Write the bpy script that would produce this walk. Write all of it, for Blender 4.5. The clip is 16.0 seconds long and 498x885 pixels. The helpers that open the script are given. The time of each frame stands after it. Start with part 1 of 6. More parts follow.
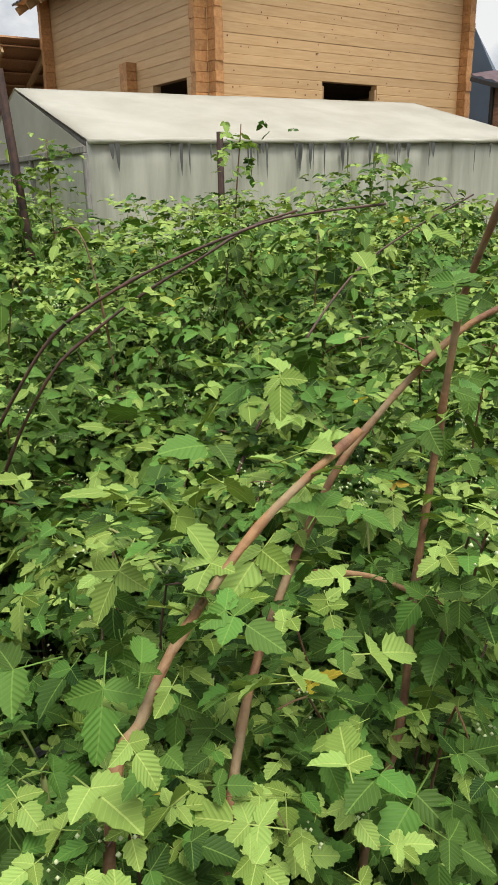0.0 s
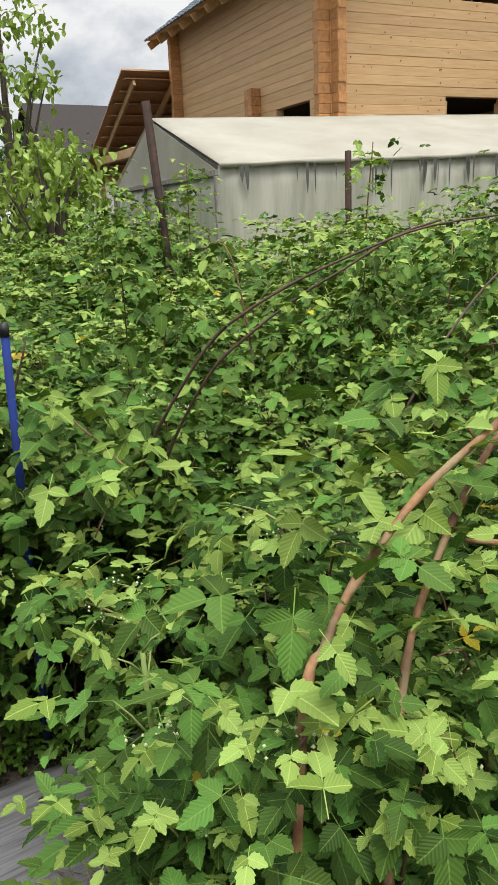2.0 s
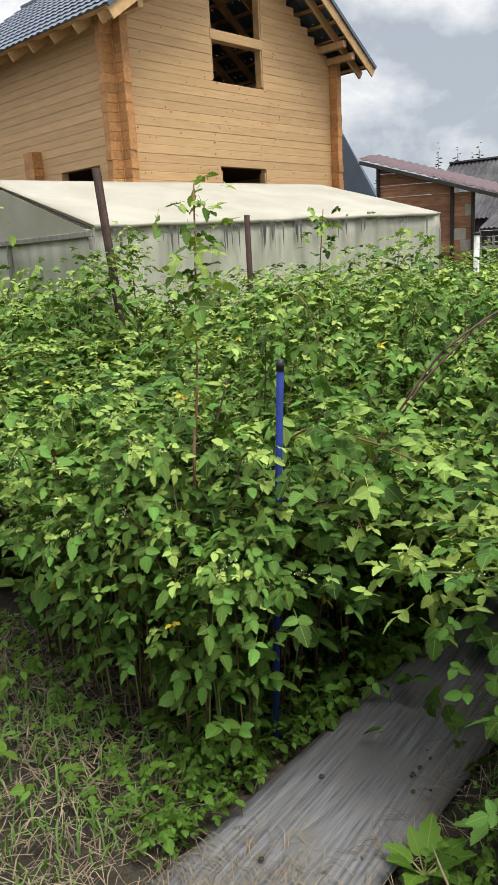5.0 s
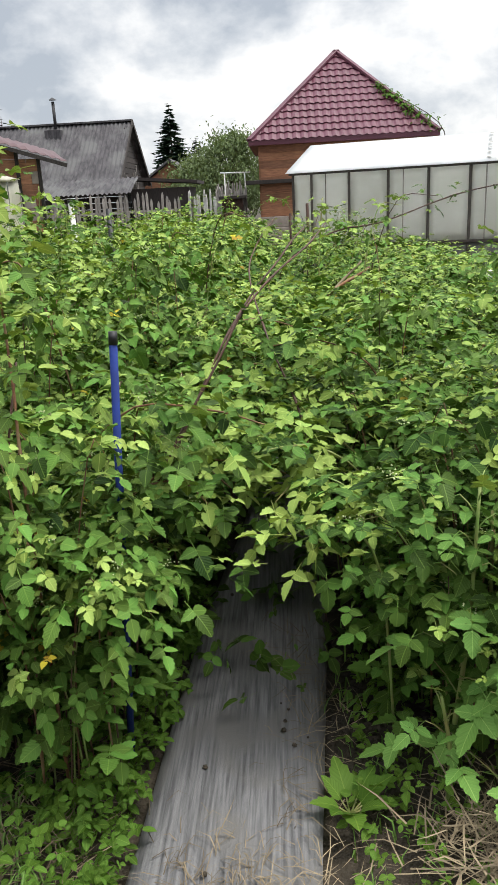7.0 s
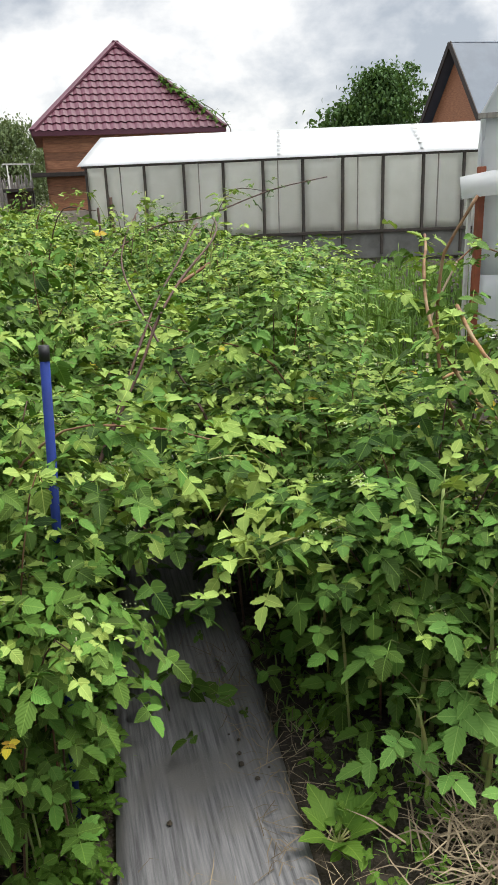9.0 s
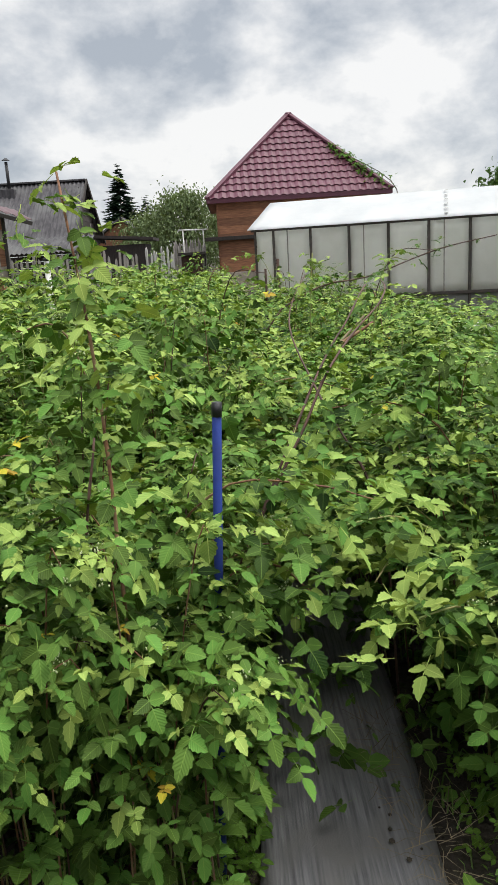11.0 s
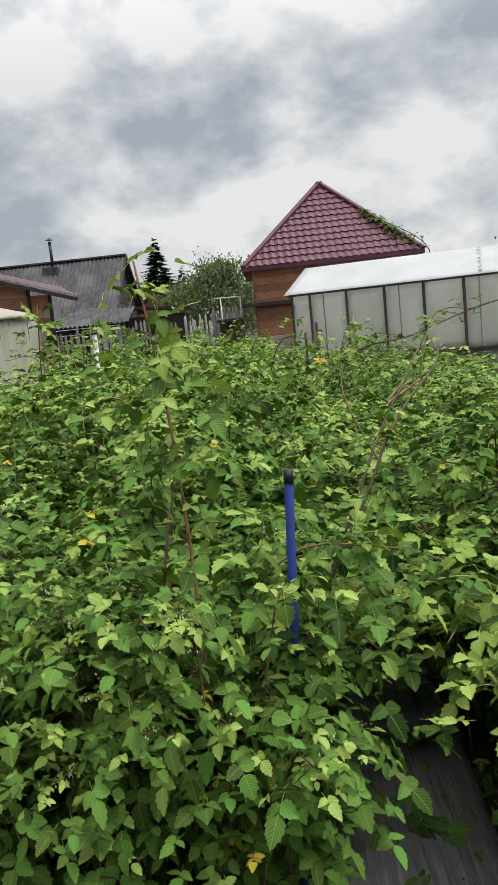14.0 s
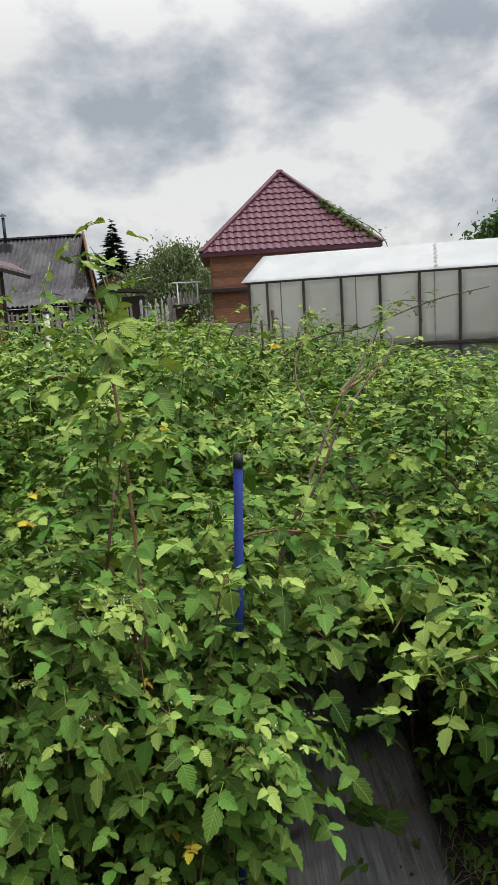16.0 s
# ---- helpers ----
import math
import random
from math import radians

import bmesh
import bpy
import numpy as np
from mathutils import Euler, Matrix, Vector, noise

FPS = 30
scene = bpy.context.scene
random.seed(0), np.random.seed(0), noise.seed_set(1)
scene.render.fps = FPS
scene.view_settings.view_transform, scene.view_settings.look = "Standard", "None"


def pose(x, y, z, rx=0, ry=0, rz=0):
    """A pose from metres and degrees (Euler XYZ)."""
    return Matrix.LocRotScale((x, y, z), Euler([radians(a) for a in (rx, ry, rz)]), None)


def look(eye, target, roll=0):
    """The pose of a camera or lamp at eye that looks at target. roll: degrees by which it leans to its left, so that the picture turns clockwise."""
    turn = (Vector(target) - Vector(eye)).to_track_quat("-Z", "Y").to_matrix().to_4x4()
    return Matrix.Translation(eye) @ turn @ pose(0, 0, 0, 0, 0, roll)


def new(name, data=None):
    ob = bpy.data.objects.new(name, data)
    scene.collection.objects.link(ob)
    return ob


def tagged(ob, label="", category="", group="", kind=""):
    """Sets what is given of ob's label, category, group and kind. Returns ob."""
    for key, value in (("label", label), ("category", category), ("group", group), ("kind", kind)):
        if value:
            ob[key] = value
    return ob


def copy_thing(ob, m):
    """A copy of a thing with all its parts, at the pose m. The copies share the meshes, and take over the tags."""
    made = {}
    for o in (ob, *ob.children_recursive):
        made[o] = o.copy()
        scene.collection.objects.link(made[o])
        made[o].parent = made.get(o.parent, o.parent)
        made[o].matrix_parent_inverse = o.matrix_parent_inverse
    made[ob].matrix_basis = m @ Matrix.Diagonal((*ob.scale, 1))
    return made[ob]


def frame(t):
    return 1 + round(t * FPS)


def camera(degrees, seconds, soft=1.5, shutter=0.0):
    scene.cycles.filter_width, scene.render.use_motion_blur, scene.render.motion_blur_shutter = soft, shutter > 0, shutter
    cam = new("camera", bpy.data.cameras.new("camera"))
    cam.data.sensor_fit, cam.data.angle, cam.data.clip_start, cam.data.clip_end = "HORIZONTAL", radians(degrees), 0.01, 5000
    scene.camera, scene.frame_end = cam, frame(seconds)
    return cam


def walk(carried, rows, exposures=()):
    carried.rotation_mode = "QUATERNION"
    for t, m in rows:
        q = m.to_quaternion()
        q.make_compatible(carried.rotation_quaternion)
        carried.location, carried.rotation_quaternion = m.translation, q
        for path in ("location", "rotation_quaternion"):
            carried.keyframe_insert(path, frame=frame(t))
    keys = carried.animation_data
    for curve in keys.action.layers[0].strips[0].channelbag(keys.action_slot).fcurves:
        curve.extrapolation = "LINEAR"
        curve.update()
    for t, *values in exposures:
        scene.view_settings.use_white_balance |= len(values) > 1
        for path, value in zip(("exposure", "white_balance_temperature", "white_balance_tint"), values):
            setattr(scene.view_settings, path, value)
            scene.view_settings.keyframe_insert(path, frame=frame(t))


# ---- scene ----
cam = camera(37.0, 16.0, soft=1.1)
PATH = [
    (0, (1.557, -0.453, 1.47), (0.126, 0.785, 0.823), -1.0),
    (0.5, (1.581, -0.397, 1.472), (0.132, 0.814, 0.814), -0.9),
    (1, (1.602, -0.341, 1.461), (0.115, 0.823, 0.802), -1.4),
    (1.5, (1.633, -0.398, 1.468), (0.092, 0.714, 0.844), -1.9),
    (2, (1.626, -0.609, 1.459), (0.005, 0.401, 0.867), -2.7),
    (2.5, (1.573, -0.762, 1.441), (-0.085, 0.18, 0.838), -4.4),
    (3, (1.461, -0.977, 1.443), (-0.032, 0.217, 0.855), -4.6),
    (3.5, (1.339, -1.145, 1.455), (0.017, 0.253, 0.907), -3.6),
    (4, (1.245, -1.327, 1.447), (-0.005, 0.157, 0.961), -2.2),
    (4.2, (1.216, -1.454, 1.467), (-0.071, 0.006, 1.003), -3.1),
    (6.3, (0.516, -2.093, 1.533), (-0.062, -0.27, 0.948), -4.1),
    (6.5, (0.458, -2.076, 1.526), (0.011, -0.223, 0.922), -4.1),
    (7, (0.239, -1.96, 1.52), (0.127, -0.06, 0.904), -3.0),
    (7.5, (0.077, -1.855, 1.528), (0.267, 0.037, 0.908), -2.2),
    (8, (-0.045, -1.762, 1.531), (0.38, 0.083, 0.889), -2.0),
    (8.2, (-0.082, -1.753, 1.531), (0.414, 0.071, 0.876), -1.8),
    (10.3, (-0.143, -1.739, 1.534), (0.024, 0.163, 0.941), -2.9),
    (10.5, (-0.146, -1.734, 1.537), (-0.014, 0.179, 0.971), -2.7),
    (11, (-0.146, -1.755, 1.542), (-0.119, 0.184, 1.052), -3.5),
    (11.5, (-0.16, -1.762, 1.548), (-0.193, 0.186, 1.098), -3.9),
    (12, (-0.174, -1.789, 1.559), (-0.233, 0.161, 1.117), -4.9),
    (12.5, (-0.198, -1.79, 1.56), (-0.316, 0.164, 1.154), -6.0),
    (13, (-0.226, -1.799, 1.561), (-0.4, 0.16, 1.198), -6.3),
    (13.5, (-0.23, -1.769, 1.56), (-0.378, 0.197, 1.223), -6.3),
    (14, (-0.216, -1.81, 1.573), (-0.282, 0.163, 1.252), -6.0),
    (14.5, (-0.215, -1.799, 1.565), (-0.19, 0.174, 1.236), -5.9),
    (15, (-0.204, -1.782, 1.56), (-0.12, 0.186, 1.219), -5.2),
    (15.5, (-0.204, -1.784, 1.558), (-0.115, 0.183, 1.206), -4.6),
    (16, (-0.21, -1.769, 1.554), (-0.153, 0.197, 1.191), -3.7),
]
walk(cam, [(t, look(eye, target, roll)) for t, eye, target, roll in PATH],
     [(0.0, -0.12), (2.0, -0.08), (4.2, 0.02), (7.0, 0.16), (8.2, 0.16), (10.3, 0.05), (12.0, -0.15), (13.5, -0.26), (16.0, -0.26)])

# ---------------------------------------------------------------- light
SUN_ELEV, SUN_AZ = radians(67), radians(96)          # azimuth clockwise from +y
sun_dir = Vector((math.sin(SUN_AZ) * math.cos(SUN_ELEV), math.cos(SUN_AZ) * math.cos(SUN_ELEV), math.sin(SUN_ELEV)))
sun = new("sun", bpy.data.lights.new("sun", "SUN"))
sun.data.energy, sun.data.angle, sun.data.color = 3.4, radians(24), (1.0, 0.965, 0.9)
sun.matrix_world = look(sun_dir * 50, (0, 0, 0))


def nodes_of(tree):
    """Shorthand makers for nodes and links of a tree."""
    def add(kind, **values):
        n = tree.nodes.new(kind)
        for k, v in values.items():
            if k in n.inputs:
                n.inputs[k].default_value = v
        return n
    return add, tree.links.new


def build_world():
    w = bpy.data.worlds.new("overcast_sky")
    scene.world = w
    w.use_nodes = True
    t = w.node_tree
    t.nodes.clear()
    add, link = nodes_of(t)
    out, bg = add("ShaderNodeOutputWorld"), add("ShaderNodeBackground")
    sky = add("ShaderNodeTexSky")
    sky.sky_type, sky.sun_disc, sky.sun_elevation, sky.sun_rotation = "NISHITA", False, SUN_ELEV, SUN_AZ
    dim = add("ShaderNodeMixRGB")
    dim.blend_type = "MULTIPLY"
    dim.inputs[0].default_value = 1.0
    dim.inputs[2].default_value = (0.10, 0.10, 0.10, 1)
    link(sky.outputs[0], dim.inputs[1])
    tc, sep = add("ShaderNodeTexCoord"), add("ShaderNodeSeparateXYZ")
    link(tc.outputs["Generated"], sep.inputs[0])
    zmax = add("ShaderNodeMath")
    zmax.operation = "MAXIMUM"
    zmax.inputs[1].default_value = 0.0
    link(sep.outputs[2], zmax.inputs[0])
    mp = add("ShaderNodeMapping")
    mp.inputs["Location"].default_value = (0.9, 0.2, 1.7)
    mp.inputs["Scale"].default_value = (1.0, 1.0, 1.55)
    link(tc.outputs["Generated"], mp.inputs[0])
    # heaped clouds: broad banks broken up by smaller billows
    big = add("ShaderNodeTexNoise", Scale=5.0, Detail=9.0, Roughness=0.55, Distortion=0.1)
    link(mp.outputs[0], big.inputs["Vector"])
    ramp = add("ShaderNodeValToRGB")
    ramp.color_ramp.elements[0].position, ramp.color_ramp.elements[0].color = 0.39, (0.34, 0.372, 0.415, 1)
    ramp.color_ramp.elements[1].position, ramp.color_ramp.elements[1].color = 0.57, (0.74, 0.735, 0.725, 1)
    mid = ramp.color_ramp.elements.new(0.475)
    mid.color = (0.51, 0.53, 0.555, 1)
    link(big.outputs["Fac"], ramp.inputs[0])
    cover = add("ShaderNodeMixRGB")
    cover.inputs[0].default_value = 0.92
    link(dim.outputs[0], cover.inputs[1]), link(ramp.outputs[0], cover.inputs[2])
    # an overcast sky grows brighter towards the zenith
    rise = add("ShaderNodeMapRange")
    rise.inputs[1].default_value, rise.inputs[2].default_value = 0.3, 1.0
    rise.inputs[3].default_value, rise.inputs[4].default_value = 1.0, 2.8
    link(zmax.outputs[0], rise.inputs[0])
    lift = add("ShaderNodeVectorMath")
    lift.operation = "SCALE"
    link(cover.outputs[0], lift.inputs[0]), link(rise.outputs[0], lift.inputs["Scale"])
    link(lift.outputs[0], bg.inputs[0])
    bg.inputs[1].default_value = 1.35
    link(bg.outputs[0], out.inputs[0])


build_world()

# ---------------------------------------------------------------- materials


def material(name, base, rough=0.7, metal=0.0, tint=None, scale=8.0, stretch=(1, 1, 1), fine=60.0, bump=0.3, bump_dist=0.004,
             spread=(0.35, 0.65), per="", per_amount=0.25, coords="world", third=None, third_scale=1.5, translucent=0.0, detail=5.0):
    """A surface with two scales of variation: base and tint by a coarse noise, relief by a fine one."""
    m = bpy.data.materials.new(name)
    m.use_nodes = True
    t = m.node_tree
    t.nodes.clear()
    add, link = nodes_of(t)
    out, bs = add("ShaderNodeOutputMaterial"), add("ShaderNodeBsdfPrincipled", Roughness=rough, Metallic=metal)
    if coords == "world":
        src = add("ShaderNodeNewGeometry").outputs["Position"]
    else:
        src = add("ShaderNodeTexCoord").outputs["Object"]
    mp = add("ShaderNodeMapping")
    mp.inputs["Scale"].default_value = stretch
    link(src, mp.inputs[0])
    n1 = add("ShaderNodeTexNoise", Scale=scale, Detail=detail, Roughness=0.6)
    link(mp.outputs[0], n1.inputs["Vector"])
    ramp = add("ShaderNodeValToRGB")
    tint = tint or tuple(c * 0.75 for c in base)
    ramp.color_ramp.elements[0].position, ramp.color_ramp.elements[0].color = spread[0], (*tint, 1)
    ramp.color_ramp.elements[1].position, ramp.color_ramp.elements[1].color = spread[1], (*base, 1)
    link(n1.outputs["Fac"], ramp.inputs[0])
    col = ramp.outputs[0]
    if third:
        n3 = add("ShaderNodeTexNoise", Scale=third_scale, Detail=4.0)
        link(src, n3.inputs["Vector"])
        r3 = add("ShaderNodeValToRGB")
        r3.color_ramp.elements[0].position, r3.color_ramp.elements[1].position = 0.48, 0.64
        link(n3.outputs["Fac"], r3.inputs[0])
        mx = add("ShaderNodeMixRGB")
        mx.inputs[2].default_value = (*third, 1)
        link(r3.outputs[0], mx.inputs[0]), link(col, mx.inputs[1])
        col = mx.outputs[0]
    if per:
        rnd = add("ShaderNodeObjectInfo").outputs["Random"] if per == "object" else add("ShaderNodeNewGeometry").outputs["Random Per Island"]
        hsv = add("ShaderNodeHueSaturation")
        mr = add("ShaderNodeMapRange")
        mr.inputs[3].default_value, mr.inputs[4].default_value = 1 - per_amount, 1 + per_amount
        link(rnd, mr.inputs[0]), link(mr.outputs[0], hsv.inputs["Value"]), link(col, hsv.inputs["Color"])
        col = hsv.outputs[0]
    link(col, bs.inputs["Base Color"])
    n2 = add("ShaderNodeTexNoise", Scale=fine, Detail=4.0)
    link(mp.outputs[0], n2.inputs["Vector"])
    b = add("ShaderNodeBump", Strength=bump, Distance=bump_dist)
    link(n2.outputs["Fac"], b.inputs["Height"]), link(b.outputs[0], bs.inputs["Normal"])
    shader = bs.outputs[0]
    if translucent:
        tr, mix = add("ShaderNodeBsdfTranslucent"), add("ShaderNodeMixShader")
        mix.inputs[0].default_value = translucent
        link(col, tr.inputs[0]), link(shader, mix.inputs[1]), link(tr.outputs[0], mix.inputs[2])
        shader = mix.outputs[0]
    link(shader, out.inputs[0])
    return m


def leaf_material(name, dark, light, hue=0.02, gloss=0.5, glow=0.3):
    """A leaf: veins by the leaflet's own coordinates, colour varied leaflet by leaflet and bush by bush, light passing through."""
    m = bpy.data.materials.new(name)
    m.use_nodes = True
    t = m.node_tree
    t.nodes.clear()
    add, link = nodes_of(t)

    def calc(op, a, b=None):
        n = add("ShaderNodeMath")
        n.operation = op
        for i, v in enumerate((a, b)):
            if v is None:
                continue
            if isinstance(v, (int, float)):
                n.inputs[i].default_value = v
            else:
                link(v, n.inputs[i])
        return n.outputs[0]
    out, bs = add("ShaderNodeOutputMaterial"), add("ShaderNodeBsdfPrincipled", Roughness=gloss)
    bs.inputs["Specular IOR Level"].default_value = 0.09
    geo, info = add("ShaderNodeNewGeometry"), add("ShaderNodeObjectInfo")
    uv, sep = add("ShaderNodeTexCoord"), add("ShaderNodeSeparateXYZ")
    link(uv.outputs["UV"], sep.inputs[0])
    side = calc("ABSOLUTE", calc("SUBTRACT", sep.outputs[1], 0.5))
    veins = calc("SINE", calc("MULTIPLY", calc("SUBTRACT", sep.outputs[0], calc("MULTIPLY", side, 0.9)), 46.0))
    rib = calc("LESS_THAN", side, 0.018)
    ramp = add("ShaderNodeValToRGB")
    ramp.color_ramp.elements[0].color, ramp.color_ramp.elements[1].color = (*dark, 1), (*light, 1)
    ramp.color_ramp.elements[0].position, ramp.color_ramp.elements[1].position = 0.1, 0.95
    mixr = calc("ADD", calc("MULTIPLY", geo.outputs["Random Per Island"], 0.7), calc("MULTIPLY", info.outputs["Random"], 0.3))
    link(mixr, ramp.inputs[0])
    hsv = add("ShaderNodeHueSaturation")
    mr = add("ShaderNodeMapRange")
    mr.inputs[3].default_value, mr.inputs[4].default_value = 0.5 - hue, 0.5 + hue
    link(geo.outputs["Random Per Island"], mr.inputs[0]), link(mr.outputs[0], hsv.inputs["Hue"])
    link(ramp.outputs[0], hsv.inputs["Color"])
    pale = add("ShaderNodeMixRGB")
    pale.inputs[2].default_value = (min(1, light[0] * 1.5), min(1, light[1] * 1.35), min(1, light[2] * 1.6), 1)
    link(calc("ADD", calc("MULTIPLY", rib, 0.45), calc("MULTIPLY", calc("GREATER_THAN", veins, 0.86), 0.10)), pale.inputs[0])
    link(hsv.outputs[0], pale.inputs[1])
    link(pale.outputs[0], bs.inputs["Base Color"])
    b = add("ShaderNodeBump", Strength=0.28, Distance=0.0012)
    link(veins, b.inputs["Height"]), link(b.outputs[0], bs.inputs["Normal"])
    tr, mix = add("ShaderNodeBsdfTranslucent"), add("ShaderNodeMixShader")
    mix.inputs[0].default_value = glow
    bright = add("ShaderNodeMixRGB")
    bright.blend_type = "MULTIPLY"
    bright.inputs[0].default_value = 1
    bright.inputs[2].default_value = (1.25, 1.2, 0.6, 1)
    link(pale.outputs[0], bright.inputs[1]), link(bright.outputs[0], tr.inputs[0])
    link(bs.outputs[0], mix.inputs[1]), link(tr.outputs[0], mix.inputs[2]), link(mix.outputs[0], out.inputs[0])
    return m


# real leaf-age tones, pushed apart so the colour carries canopy light and shade too
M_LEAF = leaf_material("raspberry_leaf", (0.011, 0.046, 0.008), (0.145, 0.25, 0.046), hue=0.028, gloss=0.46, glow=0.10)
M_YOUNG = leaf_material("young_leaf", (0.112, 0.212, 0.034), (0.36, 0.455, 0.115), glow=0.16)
M_FRESH = leaf_material("fresh_shoot_leaf", (0.06, 0.15, 0.028), (0.19, 0.33, 0.075), glow=0.16)
M_YELLOW = leaf_material("yellow_leaf", (0.34, 0.27, 0.04), (0.60, 0.46, 0.05), hue=0.03, glow=0.25)
M_WEED = leaf_material("weed_leaf", (0.035, 0.10, 0.012), (0.15, 0.25, 0.04))
M_TREE = leaf_material("tree_leaf", (0.035, 0.085, 0.025), (0.11, 0.18, 0.06), glow=0.2)
M_WILLOW = leaf_material("willow_leaf", (0.07, 0.11, 0.045), (0.18, 0.23, 0.11), glow=0.2)
M_NEEDLE = leaf_material("spruce_needle", (0.012, 0.03, 0.016), (0.03, 0.06, 0.03), glow=0.05)
M_GRASS = leaf_material("grass_blade", (0.06, 0.14, 0.03), (0.17, 0.28, 0.07), glow=0.25)
M_STRAW = material("straw", (0.25, 0.20, 0.125), 0.85, tint=(0.11, 0.082, 0.05), scale=4, per="island", per_amount=0.4)
M_TANCANE = material("tan_cane", (0.34, 0.18, 0.075), 0.7, tint=(0.15, 0.062, 0.03), scale=25, fine=160, bump=0.5, per="object", third=(0.30, 0.21, 0.11), third_scale=14)
M_CANE = material("red_brown_cane", (0.20, 0.092, 0.042), 0.7, tint=(0.085, 0.036, 0.02), scale=25, fine=160, bump=0.5, per="object", third=(0.22, 0.14, 0.075), third_scale=11)
M_DARKCANE = material("dark_cane", (0.11, 0.05, 0.035), 0.65, tint=(0.05, 0.028, 0.02), scale=30, fine=160, bump=0.5)
M_GREENSTEM = material("green_stem", (0.20, 0.32, 0.08), 0.6, tint=(0.26, 0.22, 0.08), scale=9, fine=120)
M_BUD = material("flower_bud", (0.55, 0.60, 0.34), 0.8, tint=(0.40, 0.48, 0.22), scale=60, per="island", per_amount=0.25)
M_SOIL = material("soil", (0.042, 0.032, 0.023), 0.95, tint=(0.025, 0.02, 0.015), scale=7, fine=45, bump=1.0, bump_dist=0.03, third=(0.06, 0.048, 0.032), third_scale=0.8)
M_FABRIC = material("geotextile", (0.205, 0.205, 0.208), 0.7, tint=(0.08, 0.08, 0.084), scale=7, stretch=(14, 0.6, 3), fine=120, bump=0.6, bump_dist=0.003,
                    third=(0.155, 0.15, 0.142), third_scale=4)
M_BLUE = material("blue_paint", (0.002, 0.024, 0.19), 0.8, tint=(0.002, 0.017, 0.13), scale=12)
M_BLACK = material("black_cap", (0.015, 0.015, 0.018), 0.5)
M_RUST = material("rusty_steel", (0.08, 0.042, 0.03), 0.75, 0.5, tint=(0.03, 0.02, 0.017), scale=14, fine=90, bump=0.5)
M_PLANK = material("new_pine", (0.60, 0.395, 0.20), 0.6, tint=(0.50, 0.305, 0.135), scale=3, stretch=(1, 0.7, 9), fine=40, bump=0.15, bump_dist=0.002,
                   per="object", per_amount=0.09, spread=(0.3, 0.7))
M_PLANKSIDE = material("new_pine_side", (0.60, 0.395, 0.20), 0.6, tint=(0.50, 0.305, 0.135), scale=3, stretch=(0.7, 1, 9), fine=40, bump=0.15, bump_dist=0.002,
                       per="object", per_amount=0.09, spread=(0.3, 0.7))
M_KNOT = material("knot", (0.20, 0.09, 0.04), 0.6, tint=(0.12, 0.05, 0.025), scale=60, per="object")
M_LOGEND = material("log_end", (0.52, 0.27, 0.10), 0.7, tint=(0.38, 0.17, 0.06), scale=18, fine=90, bump=0.4, per="object", per_amount=0.18)
M_SEAM = material("seam", (0.16, 0.085, 0.04), 0.9, scale=20)
M_RAFTER = material("rafter_wood", (0.56, 0.36, 0.17), 0.65, tint=(0.42, 0.25, 0.11), scale=6, per="object", per_amount=0.12)
M_DECK = material("roof_boards", (0.50, 0.28, 0.14), 0.75, tint=(0.36, 0.19, 0.09), scale=6, stretch=(1, 6, 6))
M_BLUEROOF = material("grey_blue_roof_metal", (0.10, 0.13, 0.17), 0.35, 0.2, tint=(0.085, 0.11, 0.15), scale=3, fine=30, bump=0.08)
M_DARKFLOOR = material("dark_floor", (0.11, 0.075, 0.04), 0.9, scale=4)
M_REDTILE = material("burgundy_roof_metal", (0.095, 0.019, 0.038), 0.5, 0.0, tint=(0.078, 0.015, 0.031), scale=2.5, fine=25, bump=0.08, third=(0.10, 0.023, 0.043), third_scale=0.9)
M_SHEDROOF = material("faded_red_sheet", (0.085, 0.042, 0.048), 0.6, tint=(0.09, 0.045, 0.05), scale=4, fine=30, bump=0.2)
M_REDWOOD = material("stained_boards", (0.36, 0.165, 0.085), 0.7, tint=(0.20, 0.085, 0.045), scale=5, stretch=(1, 1, 8), fine=60, per="object", per_amount=0.3)
M_GREYBLOCK = material("weathered_block", (0.36, 0.31, 0.27), 0.85, tint=(0.25, 0.21, 0.18), scale=6, per="object", per_amount=0.15)
M_OLDWOOD = material("grey_weathered_wood", (0.30, 0.28, 0.255), 0.85, tint=(0.17, 0.155, 0.14), scale=8, stretch=(6, 6, 1), fine=70, bump=0.5, per="object", per_amount=0.3)
M_DARKWOOD = material("dark_old_wood", (0.05, 0.04, 0.035), 0.85, tint=(0.024, 0.02, 0.018), scale=8, stretch=(6, 6, 1), fine=70, per="object", per_amount=0.3)
M_WHITEWOOD = material("whitewashed_wood", (0.66, 0.66, 0.63), 0.75, tint=(0.46, 0.45, 0.42), scale=8, per="object", per_amount=0.15)
M_SLATE = material("asbestos_slate", (0.085, 0.08, 0.085), 0.9, tint=(0.032, 0.03, 0.034), scale=3.2, stretch=(4, 1, 1), fine=35, bump=0.5, third=(0.10, 0.10, 0.10), third_scale=1.3)
M_FILM = material("milky_film", (0.60, 0.57, 0.48), 0.55, tint=(0.50, 0.47, 0.38), scale=1.6, fine=14, bump=0.25, bump_dist=0.02, translucent=0.35)
M_FILMWALL = material("dirty_film_wall", (0.68, 0.66, 0.56), 0.4, tint=(0.50, 0.49, 0.40), scale=2.0, stretch=(3, 3, 0.35), fine=12, bump=0.3, bump_dist=0.02, translucent=0.3)
M_STAIN = material("mould_streak", (0.10, 0.10, 0.09), 0.7, scale=30, spread=(0.2, 0.8))
